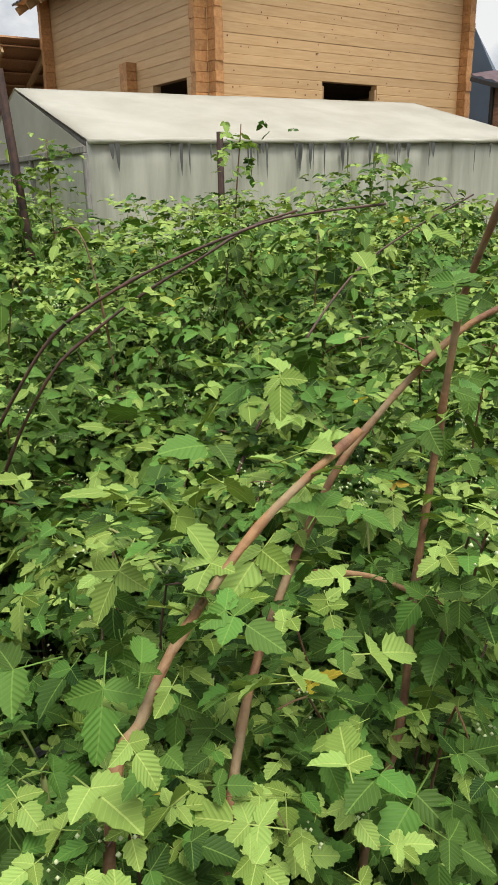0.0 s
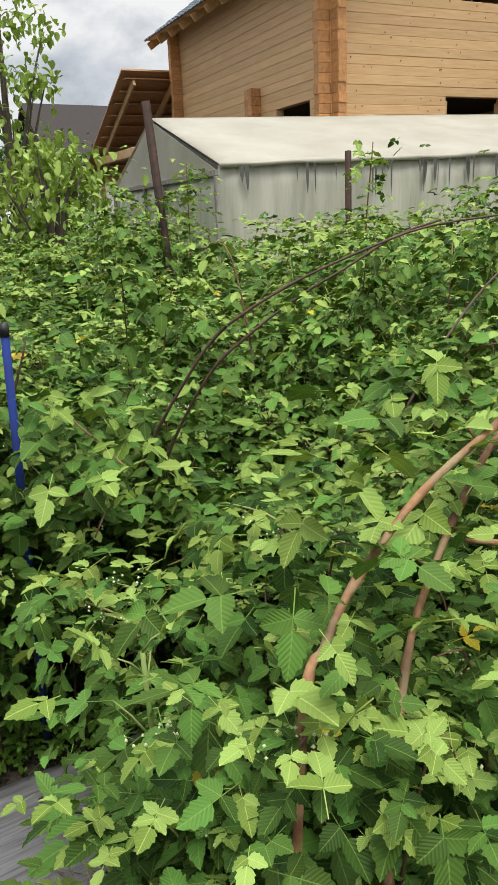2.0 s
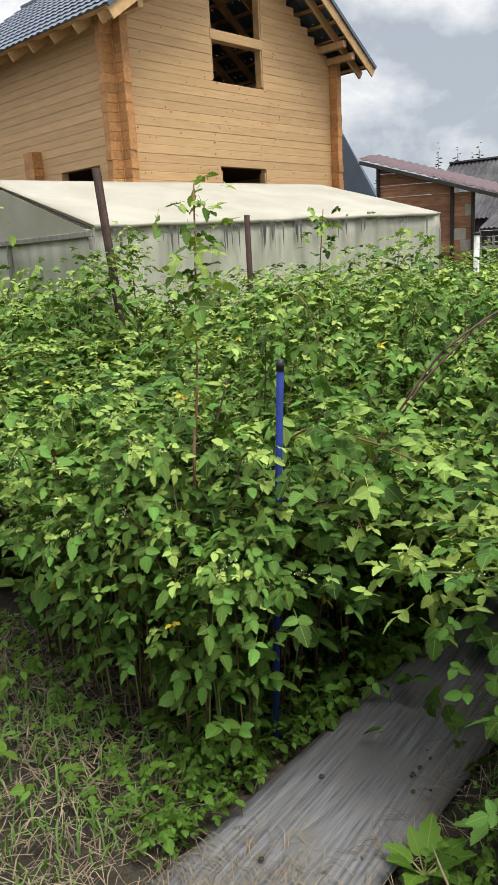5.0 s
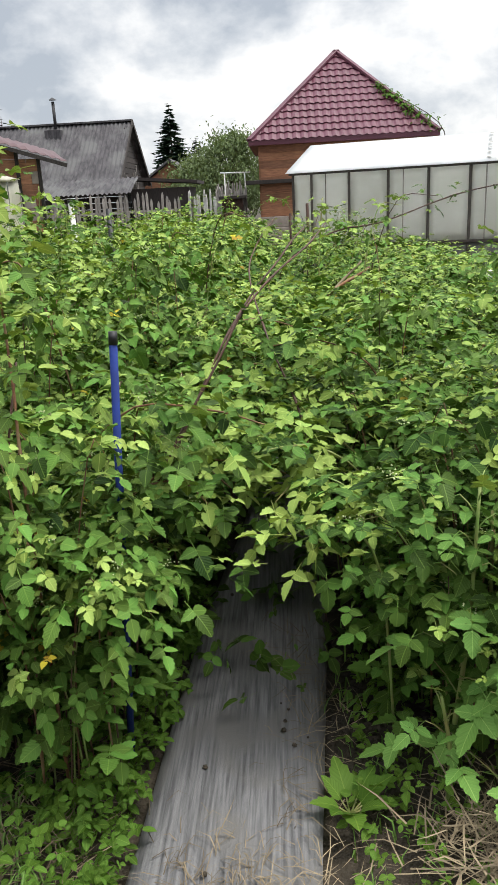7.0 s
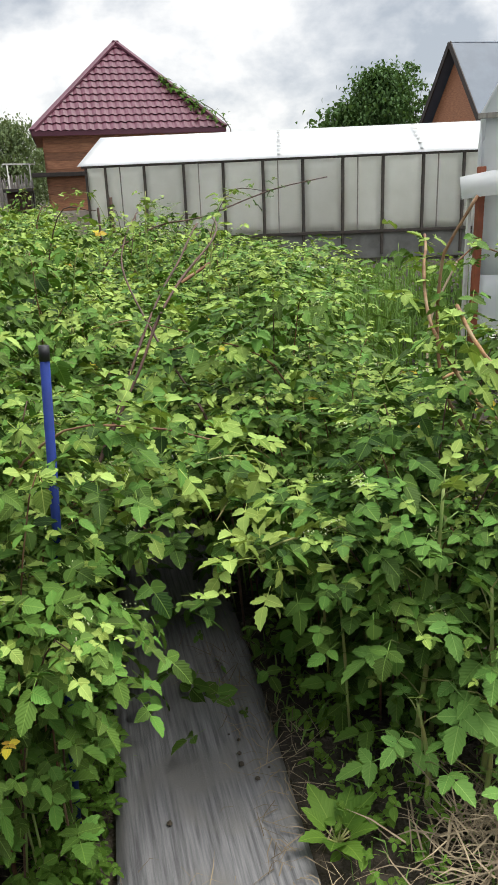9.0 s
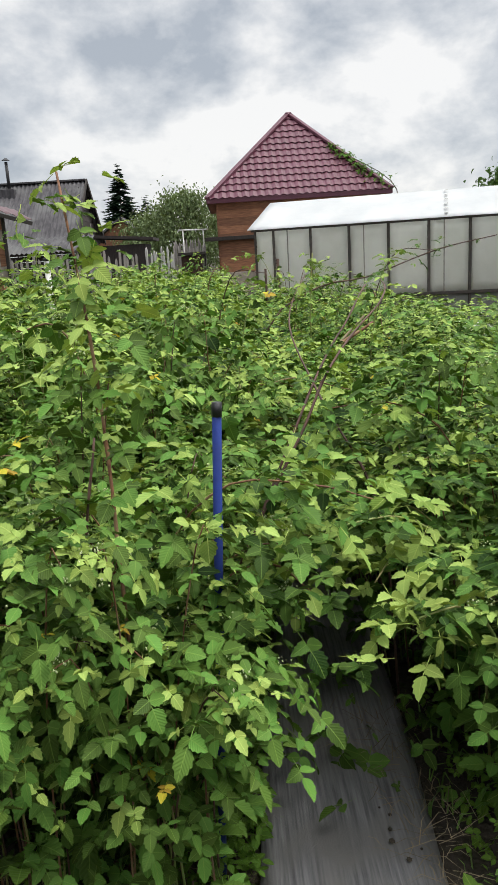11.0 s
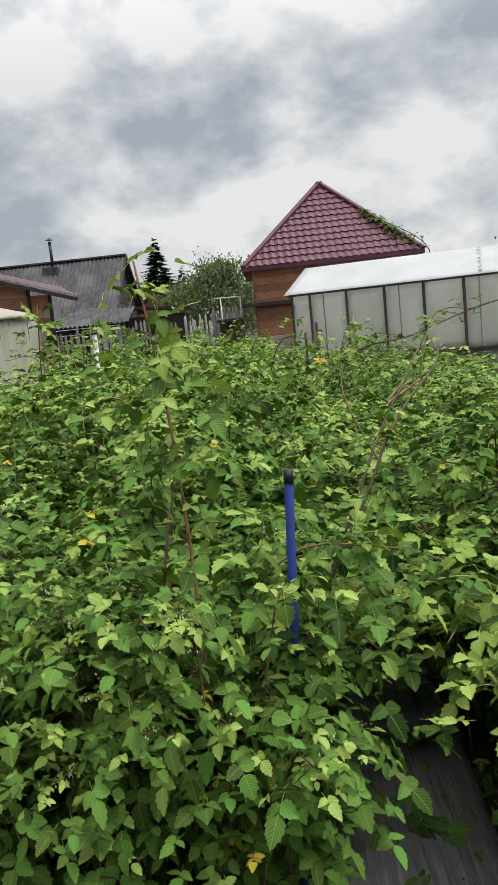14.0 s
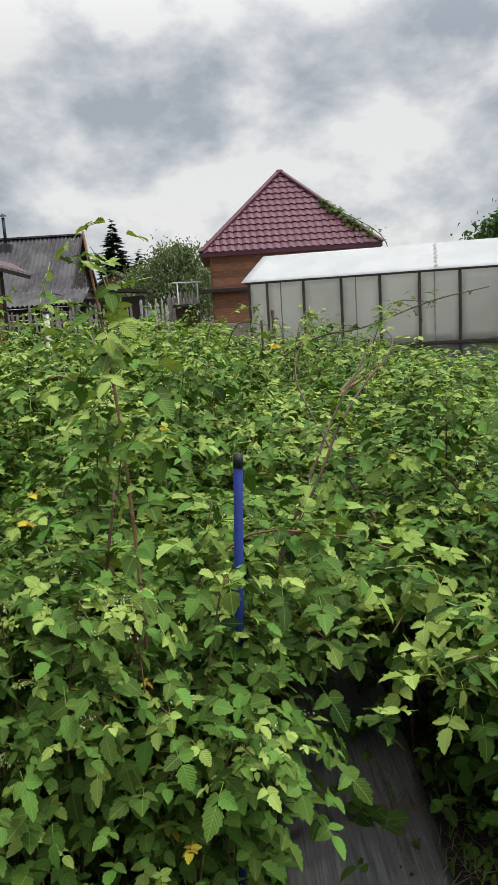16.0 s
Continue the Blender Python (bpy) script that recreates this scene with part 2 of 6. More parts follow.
M_WHITEFILM = material("white_film", (0.86, 0.87, 0.87), 0.4, tint=(0.77, 0.79, 0.80), scale=1.4, fine=9, bump=0.3, bump_dist=0.03, translucent=0.58)
M_POLY = material("cloudy_sheet", (0.90, 0.90, 0.86), 0.5, tint=(0.80, 0.80, 0.75), scale=1.1, fine=10, bump=0.12, bump_dist=0.02, translucent=0.75, per="object", per_amount=0.06)
M_FRAME = material("dark_frame_timber", (0.075, 0.062, 0.05), 0.8, tint=(0.04, 0.034, 0.03), scale=12, fine=70, per="object")
M_BASE = material("grey_base_board", (0.19, 0.19, 0.18), 0.85, tint=(0.11, 0.11, 0.10), scale=3, fine=40)
M_REDPOST = material("red_brown_paint", (0.26, 0.07, 0.03), 0.6, tint=(0.18, 0.05, 0.025), scale=12)
M_CONCRETE = material("pale_timber_edging", (0.50, 0.48, 0.44), 0.85, tint=(0.38, 0.36, 0.32), scale=6)
M_STEELROOF = material("steel_blue_roof", (0.085, 0.115, 0.155), 0.6, 0.0, tint=(0.07, 0.095, 0.13), scale=1.5, fine=20, bump=0.06)
M_BRICK = material("brick_chimney", (0.22, 0.13, 0.10), 0.85, tint=(0.13, 0.08, 0.065), scale=12)
M_BARK = material("bark", (0.10, 0.075, 0.055), 0.9, tint=(0.05, 0.04, 0.03), scale=12, fine=60, bump=0.8, bump_dist=0.01)
M_BAG = material("white_sack", (0.66, 0.67, 0.66), 0.5, tint=(0.36, 0.37, 0.36), scale=14, fine=40, bump=0.5, bump_dist=0.01)

# ---------------------------------------------------------------- makers


def thing(name, label, category, at=(0, 0, 0), group="", kind=""):
    ob = new(name)
    ob.empty_display_size = 0.1
    ob.location = at
    return tagged(ob, label, category, group, kind)


def mesh_object(name, me, mat, parent=None, label=""):
    ob = new(name, me)
    if mat and not me.materials:
        me.materials.append(mat)
    if parent:
        ob.parent = parent
    if label:
        ob["label"] = label
    return ob


def part(name, bm, mat, parent=None, label="", smooth=False):
    me = bpy.data.meshes.new(name)
    bm.to_mesh(me)
    bm.free()
    if smooth:
        me.shade_smooth()
    return mesh_object(name, me, mat, parent, label)


def raw_mesh(name, verts, faces, uvs=None, smooth=True):
    me = bpy.data.meshes.new(name)
    me.from_pydata([tuple(v) for v in verts], [], [tuple(f) for f in faces])
    if uvs is not None:
        layer = me.uv_layers.new(name="UVMap")
        idx = np.empty(len(me.loops), dtype=np.int32)
        me.loops.foreach_get("vertex_index", idx)
        layer.data.foreach_set("uv", np.asarray(uvs, dtype=np.float32)[idx].ravel())
    if smooth:
        me.shade_smooth()
    return me


def add_box(bm, lo, hi, chamfer=0.0, m=None):
    """A box from corner to corner with its edges chamfered, optionally moved by m."""
    lo, hi = Vector(lo), Vector(hi)
    r = bmesh.ops.create_cube(bm, size=1.0)
    c, s = (lo + hi) / 2, hi - lo
    for v in r["verts"]:
        v.co = Vector((v.co.x * s.x + c.x, v.co.y * s.y + c.y, v.co.z * s.z + c.z))
    verts = r["verts"]
    if chamfer > 0:
        edges = list({e for v in verts for e in v.link_edges})
        out = bmesh.ops.bevel(bm, geom=edges, offset=chamfer, segments=1, affect="EDGES", clamp_overlap=True)
        verts = list({v for f in out["faces"] for v in f.verts} | {v for v in verts if v.is_valid})
    if m is not None:
        bmesh.ops.transform(bm, matrix=m, verts=[v for v in verts if v.is_valid])
    return bm


def box_part(name, lo, hi, mat, parent=None, label="", chamfer=0.006, m=None):
    return part(name, add_box(bmesh.new(), lo, hi, chamfer, m), mat, parent, label)


def tube_data(points, radii, sides=6, wob=0.0, rng=None):
    """Vertices and faces of a tapered tube through points."""
    pts = [Vector(p) for p in points]
    verts, faces = [], []
    for i, p in enumerate(pts):
        d = (pts[min(i + 1, len(pts) - 1)] - pts[max(i - 1, 0)]).normalized()
        a = d.orthogonal().normalized() if i == 0 else (a - d * a.dot(d)).normalized()
        b = d.cross(a)
        for k in range(sides):
            ang = 2 * math.pi * k / sides
            r = radii[i] * (1 + (rng.uniform(-wob, wob) if rng else 0))
            verts.append(p + (a * math.cos(ang) + b * math.sin(ang)) * r)
        if i:
            o = (i - 1) * sides
            for k in range(sides):
                faces.append((o + k, o + (k + 1) % sides, o + sides + (k + 1) % sides, o + sides + k))
    faces.append(tuple(range(sides - 1, -1, -1)))
    faces.append(tuple(len(verts) - sides + k for k in range(sides)))
    return verts, faces


def smooth_line(points, n):
    """n points of a smooth curve through the given ones."""
    p = [Vector(q) for q in points]
    p = [p[0] * 2 - p[1]] + p + [p[-1] * 2 - p[-2]]
    out = []
    for j in range(n):
        u = j / (n - 1) * (len(p) - 3)
        i = min(int(u), len(p) - 4)
        f = u - i
        a, b, c, d = p[i:i + 4]
        out.append(0.5 * ((2 * b) + (c - a) * f + (2 * a - 5 * b + 4 * c - d) * f * f + (3 * b - a - 3 * c + d) * f ** 3))
    return out


def tube_part(name, points, r0, r1, mat, parent=None, label="", sides=7, n=0, wob=0.0, seed=1):
    rng = random.Random(seed)
    pts = smooth_line(points, n) if n else points
    k = len(pts) - 1
    v, f = tube_data(pts, [r0 + (r1 - r0) * i / k for i in range(k + 1)], sides, wob, rng)
    return mesh_object(name, raw_mesh(name, v, f), mat, parent, label)


class Soup:
    """Gathers many small pieces into one mesh."""

    def __init__(self):
        self.v, self.f, self.uv, self.n = [], [], [], 0

    def put(self, verts, faces, uv=None):
        verts = np.asarray(verts, dtype=float)
        self.v.append(verts)
        self.uv.append(np.asarray(uv, dtype=float) if uv is not None else np.full((len(verts), 2), 0.5))
        self.f.extend([tuple(i + self.n for i in f) for f in faces])
        self.n += len(verts)

    def mesh(self, name, smooth=True):
        return raw_mesh(name, np.concatenate(self.v), self.f, np.concatenate(self.uv), smooth)


def frame_of(fwd, up):
    """A 3 x 3 frame whose x runs along fwd and whose z leans to up."""
    x = np.array(fwd, float)
    x /= np.linalg.norm(x)
    z = np.array(up, float) - x * np.dot(up, x)
    z /= max(1e-6, np.linalg.norm(z))
    return np.stack([x, np.cross(z, x), z], axis=1)


# ---- leaves


def leaflet(detail, width=0.36, droop=0.25, fold=0.22, curl=0.0):
    """One toothed, folded leaflet along x, of length 1: vertices, faces and its own coordinates."""
    if detail:
        ss = [0.06, 0.24, 0.29, 0.47, 0.52, 0.70, 0.75, 0.90]
        tooth = [1, 1.1, 0.9, 1.1, 0.88, 1.14, 0.84, 1.1]
        mids = [0.0, 0.25, 0.6, 1.0]
    else:
        ss, tooth, mids = [0.12, 0.44, 0.76], [1.0, 1.05, 1.1], [0.0, 0.45, 1.0]
    prof = [width * math.sin(math.pi * min(1, s ** 0.70)) ** 0.72 for s in ss]
    v, uv, f = [], [], []

    def drop(s, y):
        return -droop * s * s + fold * abs(y) - 0.9 * curl * y * y
    for s in mids:
        v.append((s, 0, drop(s, 0)))
        uv.append((s, 0.5))
    nm = len(mids)
    for sgn in (1, -1):
        o = len(v)
        for s, w, k in zip(ss, prof, tooth):
            y = sgn * w * k
            v.append((s, y, drop(s, y) + (0.02 if k > 1 else 0)))
            uv.append((s, 0.5 + 0.5 * y / width * 0.8))
        mi = 0
        chain = [o + i for i in range(len(ss))] + [nm - 1]
        seq = []
        for a, b in zip(chain[:-1], chain[1:]):
            s_edge = v[a][0]
            while mi + 1 < nm - 1 and mids[mi + 1] <= s_edge + 0.05:
                seq.append((mi, a, mi + 1))
                mi += 1
            if b != nm - 1:
                seq.append((mi, a, b))
            else:
                seq.append((mi, a, nm - 1))
        for a, b, c in seq:
            f.append((a, b, c) if sgn < 0 else (a, c, b))
    return np.array(v), f, np.array(uv)


def compound_leaf(rng, detail, count):
    """A raspberry leaf of three or five leaflets on a thin stalk, lying along x, in metres."""
    s = Soup()
    stalk = rng.uniform(0.035, 0.065)
    plan = [(stalk + 0.022, 0, rng.uniform(0.066, 0.084))]
    for sg in (1, -1):
        plan.append((stalk, sg * rng.uniform(54, 84), rng.uniform(0.046, 0.062)))
        if count == 5:
            plan.append((stalk - 0.015, sg * rng.uniform(95, 120), rng.uniform(0.045, 0.06)))
    for x, ang, size in plan:
        lv, lf, uv = leaflet(detail, rng.uniform(0.31, 0.39), rng.uniform(0.0, 0.3), rng.uniform(0.05, 0.5), rng.uniform(-0.3, 0.7))
        roll = radians(rng.uniform(-22, 22))
        lv = lv * size
        y, z = lv[:, 1].copy(), lv[:, 2].copy()
        lv[:, 1], lv[:, 2] = y * math.cos(roll) - z * math.sin(roll), y * math.sin(roll) + z * math.cos(roll)
        a = radians(ang)
        c = np.array([[math.cos(a), -math.sin(a), 0], [math.sin(a), math.cos(a), 0], [0, 0, 1]])
        s.put(lv @ c.T + (x, 0, 0), lf, uv)
    w = 0.0012
    if not detail:
        s.put([(0, -w, 0), (0, w, 0), (stalk + 0.022, 0, 0)], [(0, 1, 2)])
        return np.concatenate(s.v), s.f, np.concatenate(s.uv)
    s.put([(0, -w, 0), (0, w, 0), (stalk + 0.022, w, 0), (stalk + 0.022, -w, 0), (0, 0, -2 * w), (stalk + 0.022, 0, -2 * w)],
          [(0, 1, 2, 3), (1, 0, 4), (0, 3, 5, 4), (2, 1, 4, 5)])
    return np.concatenate(s.v), s.f, np.concatenate(s.uv)


LEAF_RNG = random.Random(11)
LEAVES_FINE = [compound_leaf(LEAF_RNG, True, c) for c in (3, 3, 3, 5, 3, 5, 3, 3)]
LEAVES_TREE = []
for _ in range(5):
    tv, tf, tuv = leaflet(False, LEAF_RNG.uniform(0.3, 0.45), LEAF_RNG.uniform(0.1, 0.5), LEAF_RNG.uniform(0.1, 0.5))
    LEAVES_TREE.append((tv * 0.11, tf, tuv))
LEAVES_FAR = [compound_leaf(LEAF_RNG, False, c) for c in (3, 3, 3, 5, 3)]


def put_leaf(soup, rng, kinds, at, out, size, tilt):
    """One leaf at a point, reaching outwards, its face tipped from the sky by tilt degrees."""
    a, t = rng.uniform(-0.5, 0.5), radians(tilt)
    ca, sa = math.cos(a), math.sin(a)
    o = np.array([out[0] * ca - out[1] * sa, out[0] * sa + out[1] * ca, 0.0])
    o /= max(1e-6, np.linalg.norm(o))
    fwd = o * math.cos(t) + np.array([0, 0, -1.0]) * math.sin(t)
    up = o * math.sin(t) + np.array([0, 0, 1.0]) * math.cos(t) + np.array([rng.gauss(0, 0.22), rng.gauss(0, 0.22), 0])
    r = frame_of(fwd, up)
    v, f, uv = rng.choice(kinds)
    soup.put(v * size @ r.T + np.array(at), f, uv)


def bud_cluster(soup, rng, at, n, spread):
    for _ in range(n):
        c = np.array(at) + np.array([rng.gauss(0, spread), rng.gauss(0, spread), rng.uniform(-0.6, 1.0) * spread])
        r = rng.uniform(0.002, 0.0042)
        v = np.array([(1, 0, 0), (-1, 0, 0), (0, 1, 0), (0, -1, 0), (0, 0, 1.3), (0, 0, -1)]) * r + c
        soup.put(v, [(0, 2, 4), (2, 1, 4), (1, 3, 4), (3, 0, 4), (2, 0, 5), (1, 2, 5), (3, 1, 5), (0, 3, 5)])


def make_bush(seed, fine, height, canes, spread, step, name="raspberry_bush"):
    """One raspberry bush at the origin: canes, leaves, young tips, a few yellow leaves and clusters of buds."""
    rng = random.Random(seed)
    kinds = LEAVES_FINE if fine else LEAVES_FAR
    ob = thing(name, "bushy green raspberry plant in full leaf growing from dark soil", "raspberry bush", group="raspberry bushes in the plot")
    stems, green, young, yellow, buds = Soup(), Soup(), Soup(), Soup(), Soup()
    for c in range(canes):
        ang = 2 * math.pi * (c + rng.random()) / canes
        h = height * rng.uniform(0.62, 1.12)
        reach = spread * rng.uniform(0.3, 1.0)
        base = Vector((math.cos(ang) * 0.07, math.sin(ang) * 0.07, 0))
        top = Vector((math.cos(ang) * reach, math.sin(ang) * reach, h))
        mid = base.lerp(top, 0.5) + Vector((-math.cos(ang), -math.sin(ang), 0)) * reach * 0.18 + Vector((0, 0, h * 0.1))
        tip = top + Vector((math.cos(ang) * reach * 0.4, math.sin(ang) * reach * 0.4, h * rng.uniform(-0.06, 0.05)))
        pts = smooth_line([base, mid, top, tip], 9 if fine else 5)
        k = len(pts) - 1
        tube = tube_data(pts, [0.0042 * (1 - 0.7 * i / k) for i in range(k + 1)], 5 if fine else 3)
        if fine:
            mesh_object("cane", raw_mesh("cane", *tube), (M_GREENSTEM, M_CANE, M_DARKCANE)[(seed + c) % 3], ob)
        else:
            stems.put(*tube)
        n = int(h / step)
        for i in range(n):
            u = (0.14 if fine else 0.08) + (0.86 if fine else 0.92) * ((i + rng.random()) / n) ** 0.68
            q = pts[min(k - 1, int(u * k))].lerp(pts[min(k, int(u * k) + 1)], u * k % 1)
            a2 = i * 2.4 + rng.uniform(-0.5, 0.5)
            far_out = rng.uniform(0.0, 0.2) * (0.55 if u < 0.45 else 1.0 if u < 0.88 else 0.5)
            out = (math.cos(a2) + math.cos(ang) * 0.45, math.sin(a2) + math.sin(ang) * 0.45)
            at = q + Vector((out[0], out[1], 0)) * far_out + Vector((0, 0, rng.uniform(-0.03, 0.06)))
            size = rng.uniform(0.6, 1.15) * (1.24 - 0.62 * u)
            roll = rng.random()
            # young leaves massed up top: real pale tips, also painting in top light
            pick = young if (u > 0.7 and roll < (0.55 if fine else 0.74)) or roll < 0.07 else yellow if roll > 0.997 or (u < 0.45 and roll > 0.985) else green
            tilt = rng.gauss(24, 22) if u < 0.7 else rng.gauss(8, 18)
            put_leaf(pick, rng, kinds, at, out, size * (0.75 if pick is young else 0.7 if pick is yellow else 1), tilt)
        if rng.random() < 0.8:
            for _ in range(3):
                bud_cluster(buds, rng, tuple(tip + Vector((rng.gauss(0, 0.035), rng.gauss(0, 0.035), 0.02))), 6 if fine else 3, 0.012)
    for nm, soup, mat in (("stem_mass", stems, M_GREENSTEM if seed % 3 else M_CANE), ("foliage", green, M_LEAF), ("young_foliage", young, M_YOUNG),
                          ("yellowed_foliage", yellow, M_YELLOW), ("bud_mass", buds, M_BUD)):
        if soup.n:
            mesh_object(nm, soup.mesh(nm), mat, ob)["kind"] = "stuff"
    return ob


def blades(name, spots, rng, mat, length, width, label, category, bend=0.4, flat=False):
    """Many thin curved blades or straws at the spots, as one mass."""
    s = Soup()
    for x, y, z in spots:
        ln, a = length * rng.uniform(0.5, 1.3), rng.uniform(0, 6.28)
        d = np.array([math.cos(a), math.sin(a), 0])
        w = np.array([-d[1], d[0], 0]) * width * rng.uniform(0.6, 1.2)
        b = rng.uniform(0.3, 1.4) * bend
        p0 = np.array([x, y, z])
        if flat:
            lift = rng.uniform(0, 0.03)
            p1, p2 = p0 + d * ln * 0.5 + (0, 0, lift + 0.008), p0 + d * ln + (rng.gauss(0, 0.01), rng.gauss(0, 0.01), rng.uniform(0, 0.03))
        else:
            p1, p2 = p0 + d * ln * 0.18 * b + (0, 0, ln * 0.6), p0 + d * ln * 0.75 * b + (0, 0, ln * (1 - 0.45 * b))
        s.put([p0 - w, p0 + w, p1 + w * 0.8, p1 - w * 0.8, p2], [(0, 1, 2, 3), (3, 2, 4)], [(0, 0.4), (0, 0.6), (0.5, 0.6), (0.5, 0.4), (1, 0.5)])
    return tagged(mesh_object(name, s.mesh(name), mat), label, category, kind="stuff")


# ---------------------------------------------------------------- ground and sky-line structure


def build_ground():
    axis = sorted({round(s * v, 2) for s in (-1, 1) for v in list(np.arange(0, 16, 0.5)) + [18, 22, 28, 36, 48, 64, 90, 140, 240, 420, 800]})
    n, verts, faces = len(axis), [], []
    for y in axis:
        for x in axis:
            near = 1.0 if max(abs(x), abs(y)) < 40 else 0.0
            verts.append((x, y + 5, -0.035 + near * 0.05 * (noise.noise(Vector((x * 0.9, y * 0.9, 0))) - 0.3)))
    for j in range(n - 1):
        for i in range(n - 1):
            faces.append((j * n + i, j * n + i + 1, (j + 1) * n + i + 1, (j + 1) * n + i))
    tagged(mesh_object("ground", raw_mesh("ground", verts, faces), M_SOIL), "dark damp garden soil with thin green growth", "ground", kind="structure")


build_ground()


def build_sky_block():
    # unseen wall, added to keep low sky light off the front leaves
    w = box_part("wall_south", (-11, -5.12, -0.1), (11, -5.0, 3.0), M_OLDWOOD, None, chamfer=0.01)
    tagged(w, "unseen plain timber wall added behind the camera to block low sky", "wall", kind="structure")


build_sky_block()


def strip_x(y):
    """The middle of the weed fabric strip at y."""
    return 0.065 + 0.062 * (y + 0.3) - 0.006 * max(0, y - 1) ** 2


def build_strip():
    verts, faces = [], []
    ys, us = np.arange(-1.15, 7.0, 0.08), np.linspace(-1, 1, 13)
    for y in ys:
        for u in us:
            w = 0.245 - 0.03 * min(2.0, max(0, y + 0.3)) + 0.012 * math.sin(y * 3.1)
            z = 0.012 + 0.012 * noise.noise(Vector((u * 2.2, y * 1.7, 5))) + 0.010 * math.sin(u * 9 + y * 0.8) * (0.5 + 0.5 * u) - 0.02 * abs(u) ** 6
            verts.append((strip_x(y) + u * w, y, z))
    n = len(us)
    for j in range(len(ys) - 1):
        for i in range(n - 1):
            faces.append((j * n + i, j * n + i + 1, (j + 1) * n + i + 1, (j + 1) * n + i))
    ob = mesh_object("path_strip", raw_mesh("path_strip", verts, faces), M_FABRIC)
    mod = ob.modifiers.new("thickness", "SOLIDIFY")
    mod.thickness = 0.003
    tagged(ob, "worn grey-black weed fabric strip laid between raspberry rows", "path", kind="structure")


build_strip()

# ---------------------------------------------------------------- pieces


def unit_plank(name, thick, high, mat, chamfer=0.01):
    """A bar of length 1 along x, shared by many pieces."""
    bm = bmesh.new()
    c = chamfer
    ring = [(0, c), (0, high - c), (c, high), (thick - c, high), (thick, high - c), (thick, c), (thick - c, 0), (c, 0)]
    ends = [[bm.verts.new((x, y, z)) for y, z in ring] for x in (0, 1)]
    for i in range(8):
        bm.faces.new((ends[0][i], ends[0][(i + 1) % 8], ends[1][(i + 1) % 8], ends[1][i]))
    bm.faces.new(list(reversed(ends[0]))), bm.faces.new(ends[1])
    bmesh.ops.recalc_face_normals(bm, faces=bm.faces)
    me = bpy.data.meshes.new(name)
    bm.to_mesh(me)
    bm.free()
    me.materials.append(mat)
    return me


def lay(name, me, start, turn, length, parent, zs=1.0):
    ob = new(name, me)
    ob.matrix_basis = pose(*start, 0, 0, turn) @ Matrix.Diagonal((length, 1, zs, 1))
    ob.parent = parent
    return ob


def tile_slope(origin, along, length, up, rise, course, wave, left_cut=0.0, right_cut=0.0, step=0.028, crest=0.02):
    """Pressed-metal tile: courses stepping up a slope with waves along them. left_cut, right_cut: how far the ends draw in per metre of rise."""
    o, a, u = Vector(origin), Vector(along).normalized(), Vector(up).normalized()
    nrm = a.cross(u).normalized()
    meshes = []
    k = int(math.ceil(rise / course))
    for j in range(k):
        s = Soup()
        v0, v1 = j * course, min(rise, (j + 1) * course)
        cols = max(2, int(length / (wave / 4)))
        pts = []
        for v, lift in ((v0, step), (v1, 0.0)):
            lo, hi = left_cut * v, length - right_cut * v
            for i in range(cols + 1):
                x = length * i / cols
                x = min(max(x, lo), max(lo, hi))
                h = lift + crest * 0.5 * (1 + math.cos(2 * math.pi * x / wave))
                pts.append(o + a * x + u * (v - (0.02 if lift else 0) + 0.012 * math.cos(2 * math.pi * x / wave)) + nrm * h)
        lo, hi = left_cut * v0, length - right_cut * v0
        base = []
        for i in range(cols + 1):
            x = min(max(length * i / cols, lo), max(lo, hi))
            base.append(o + a * x + u * v0 - nrm * 0.002)
        w = cols + 1
        f = [(i, i + 1, w + i + 1, w + i) for i in range(cols)] + [(2 * w + i, 2 * w + i + 1, i + 1, i) for i in range(cols)]
        s.put([tuple(p) for p in pts + base], f)
        meshes.append(s.mesh("tile_course", smooth=False))
    return meshes


def corrugated(origin, along, length, up, rise, wave=0.15, crest=0.025, sag=0.0):
    o, a, u = Vector(origin), Vector(along).normalized(), Vector(up).normalized()
    nrm = a.cross(u).normalized()
    cols, v = int(length / wave * 6), []
    rows = 5
    for j in range(rows):
        for i in range(cols + 1):
            x = length * i / cols
            v.append(tuple(o + a * x + u * (rise * j / (rows - 1)) + nrm * (crest * math.cos(2 * math.pi * x / wave) + 0.02 * ((j * 7 + int(x / 0.9)) % 3) * (0 if j in (0, rows - 1) else 1) * 0.6)))
    f = [(j * (cols + 1) + i, j * (cols + 1) + i + 1, (j + 1) * (cols + 1) + i + 1, (j + 1) * (cols + 1) + i) for j in range(rows - 1) for i in range(cols)]
    return raw_mesh("corrugated", v, f, smooth=True)


def slab(name, corners, thick, mat, parent, label=""):
    """A flat polygon given thickness downwards along its normal."""
    c = [Vector(p) for p in corners]
    nrm = (c[1] - c[0]).cross(c[2] - c[0]).normalized()
    bm = bmesh.new()
    top, bot = [bm.verts.new(p) for p in c], [bm.verts.new(p - nrm * thick) for p in c]
    n = len(c)
    bm.faces.new(top), bm.faces.new(list(reversed(bot)))
    for i in range(n):
        bm.faces.new((top[i], bot[i], bot[(i + 1) % n], top[(i + 1) % n]))
    bmesh.ops.recalc_face_normals(bm, faces=bm.faces)
    return part(name, bm, mat, parent, label)


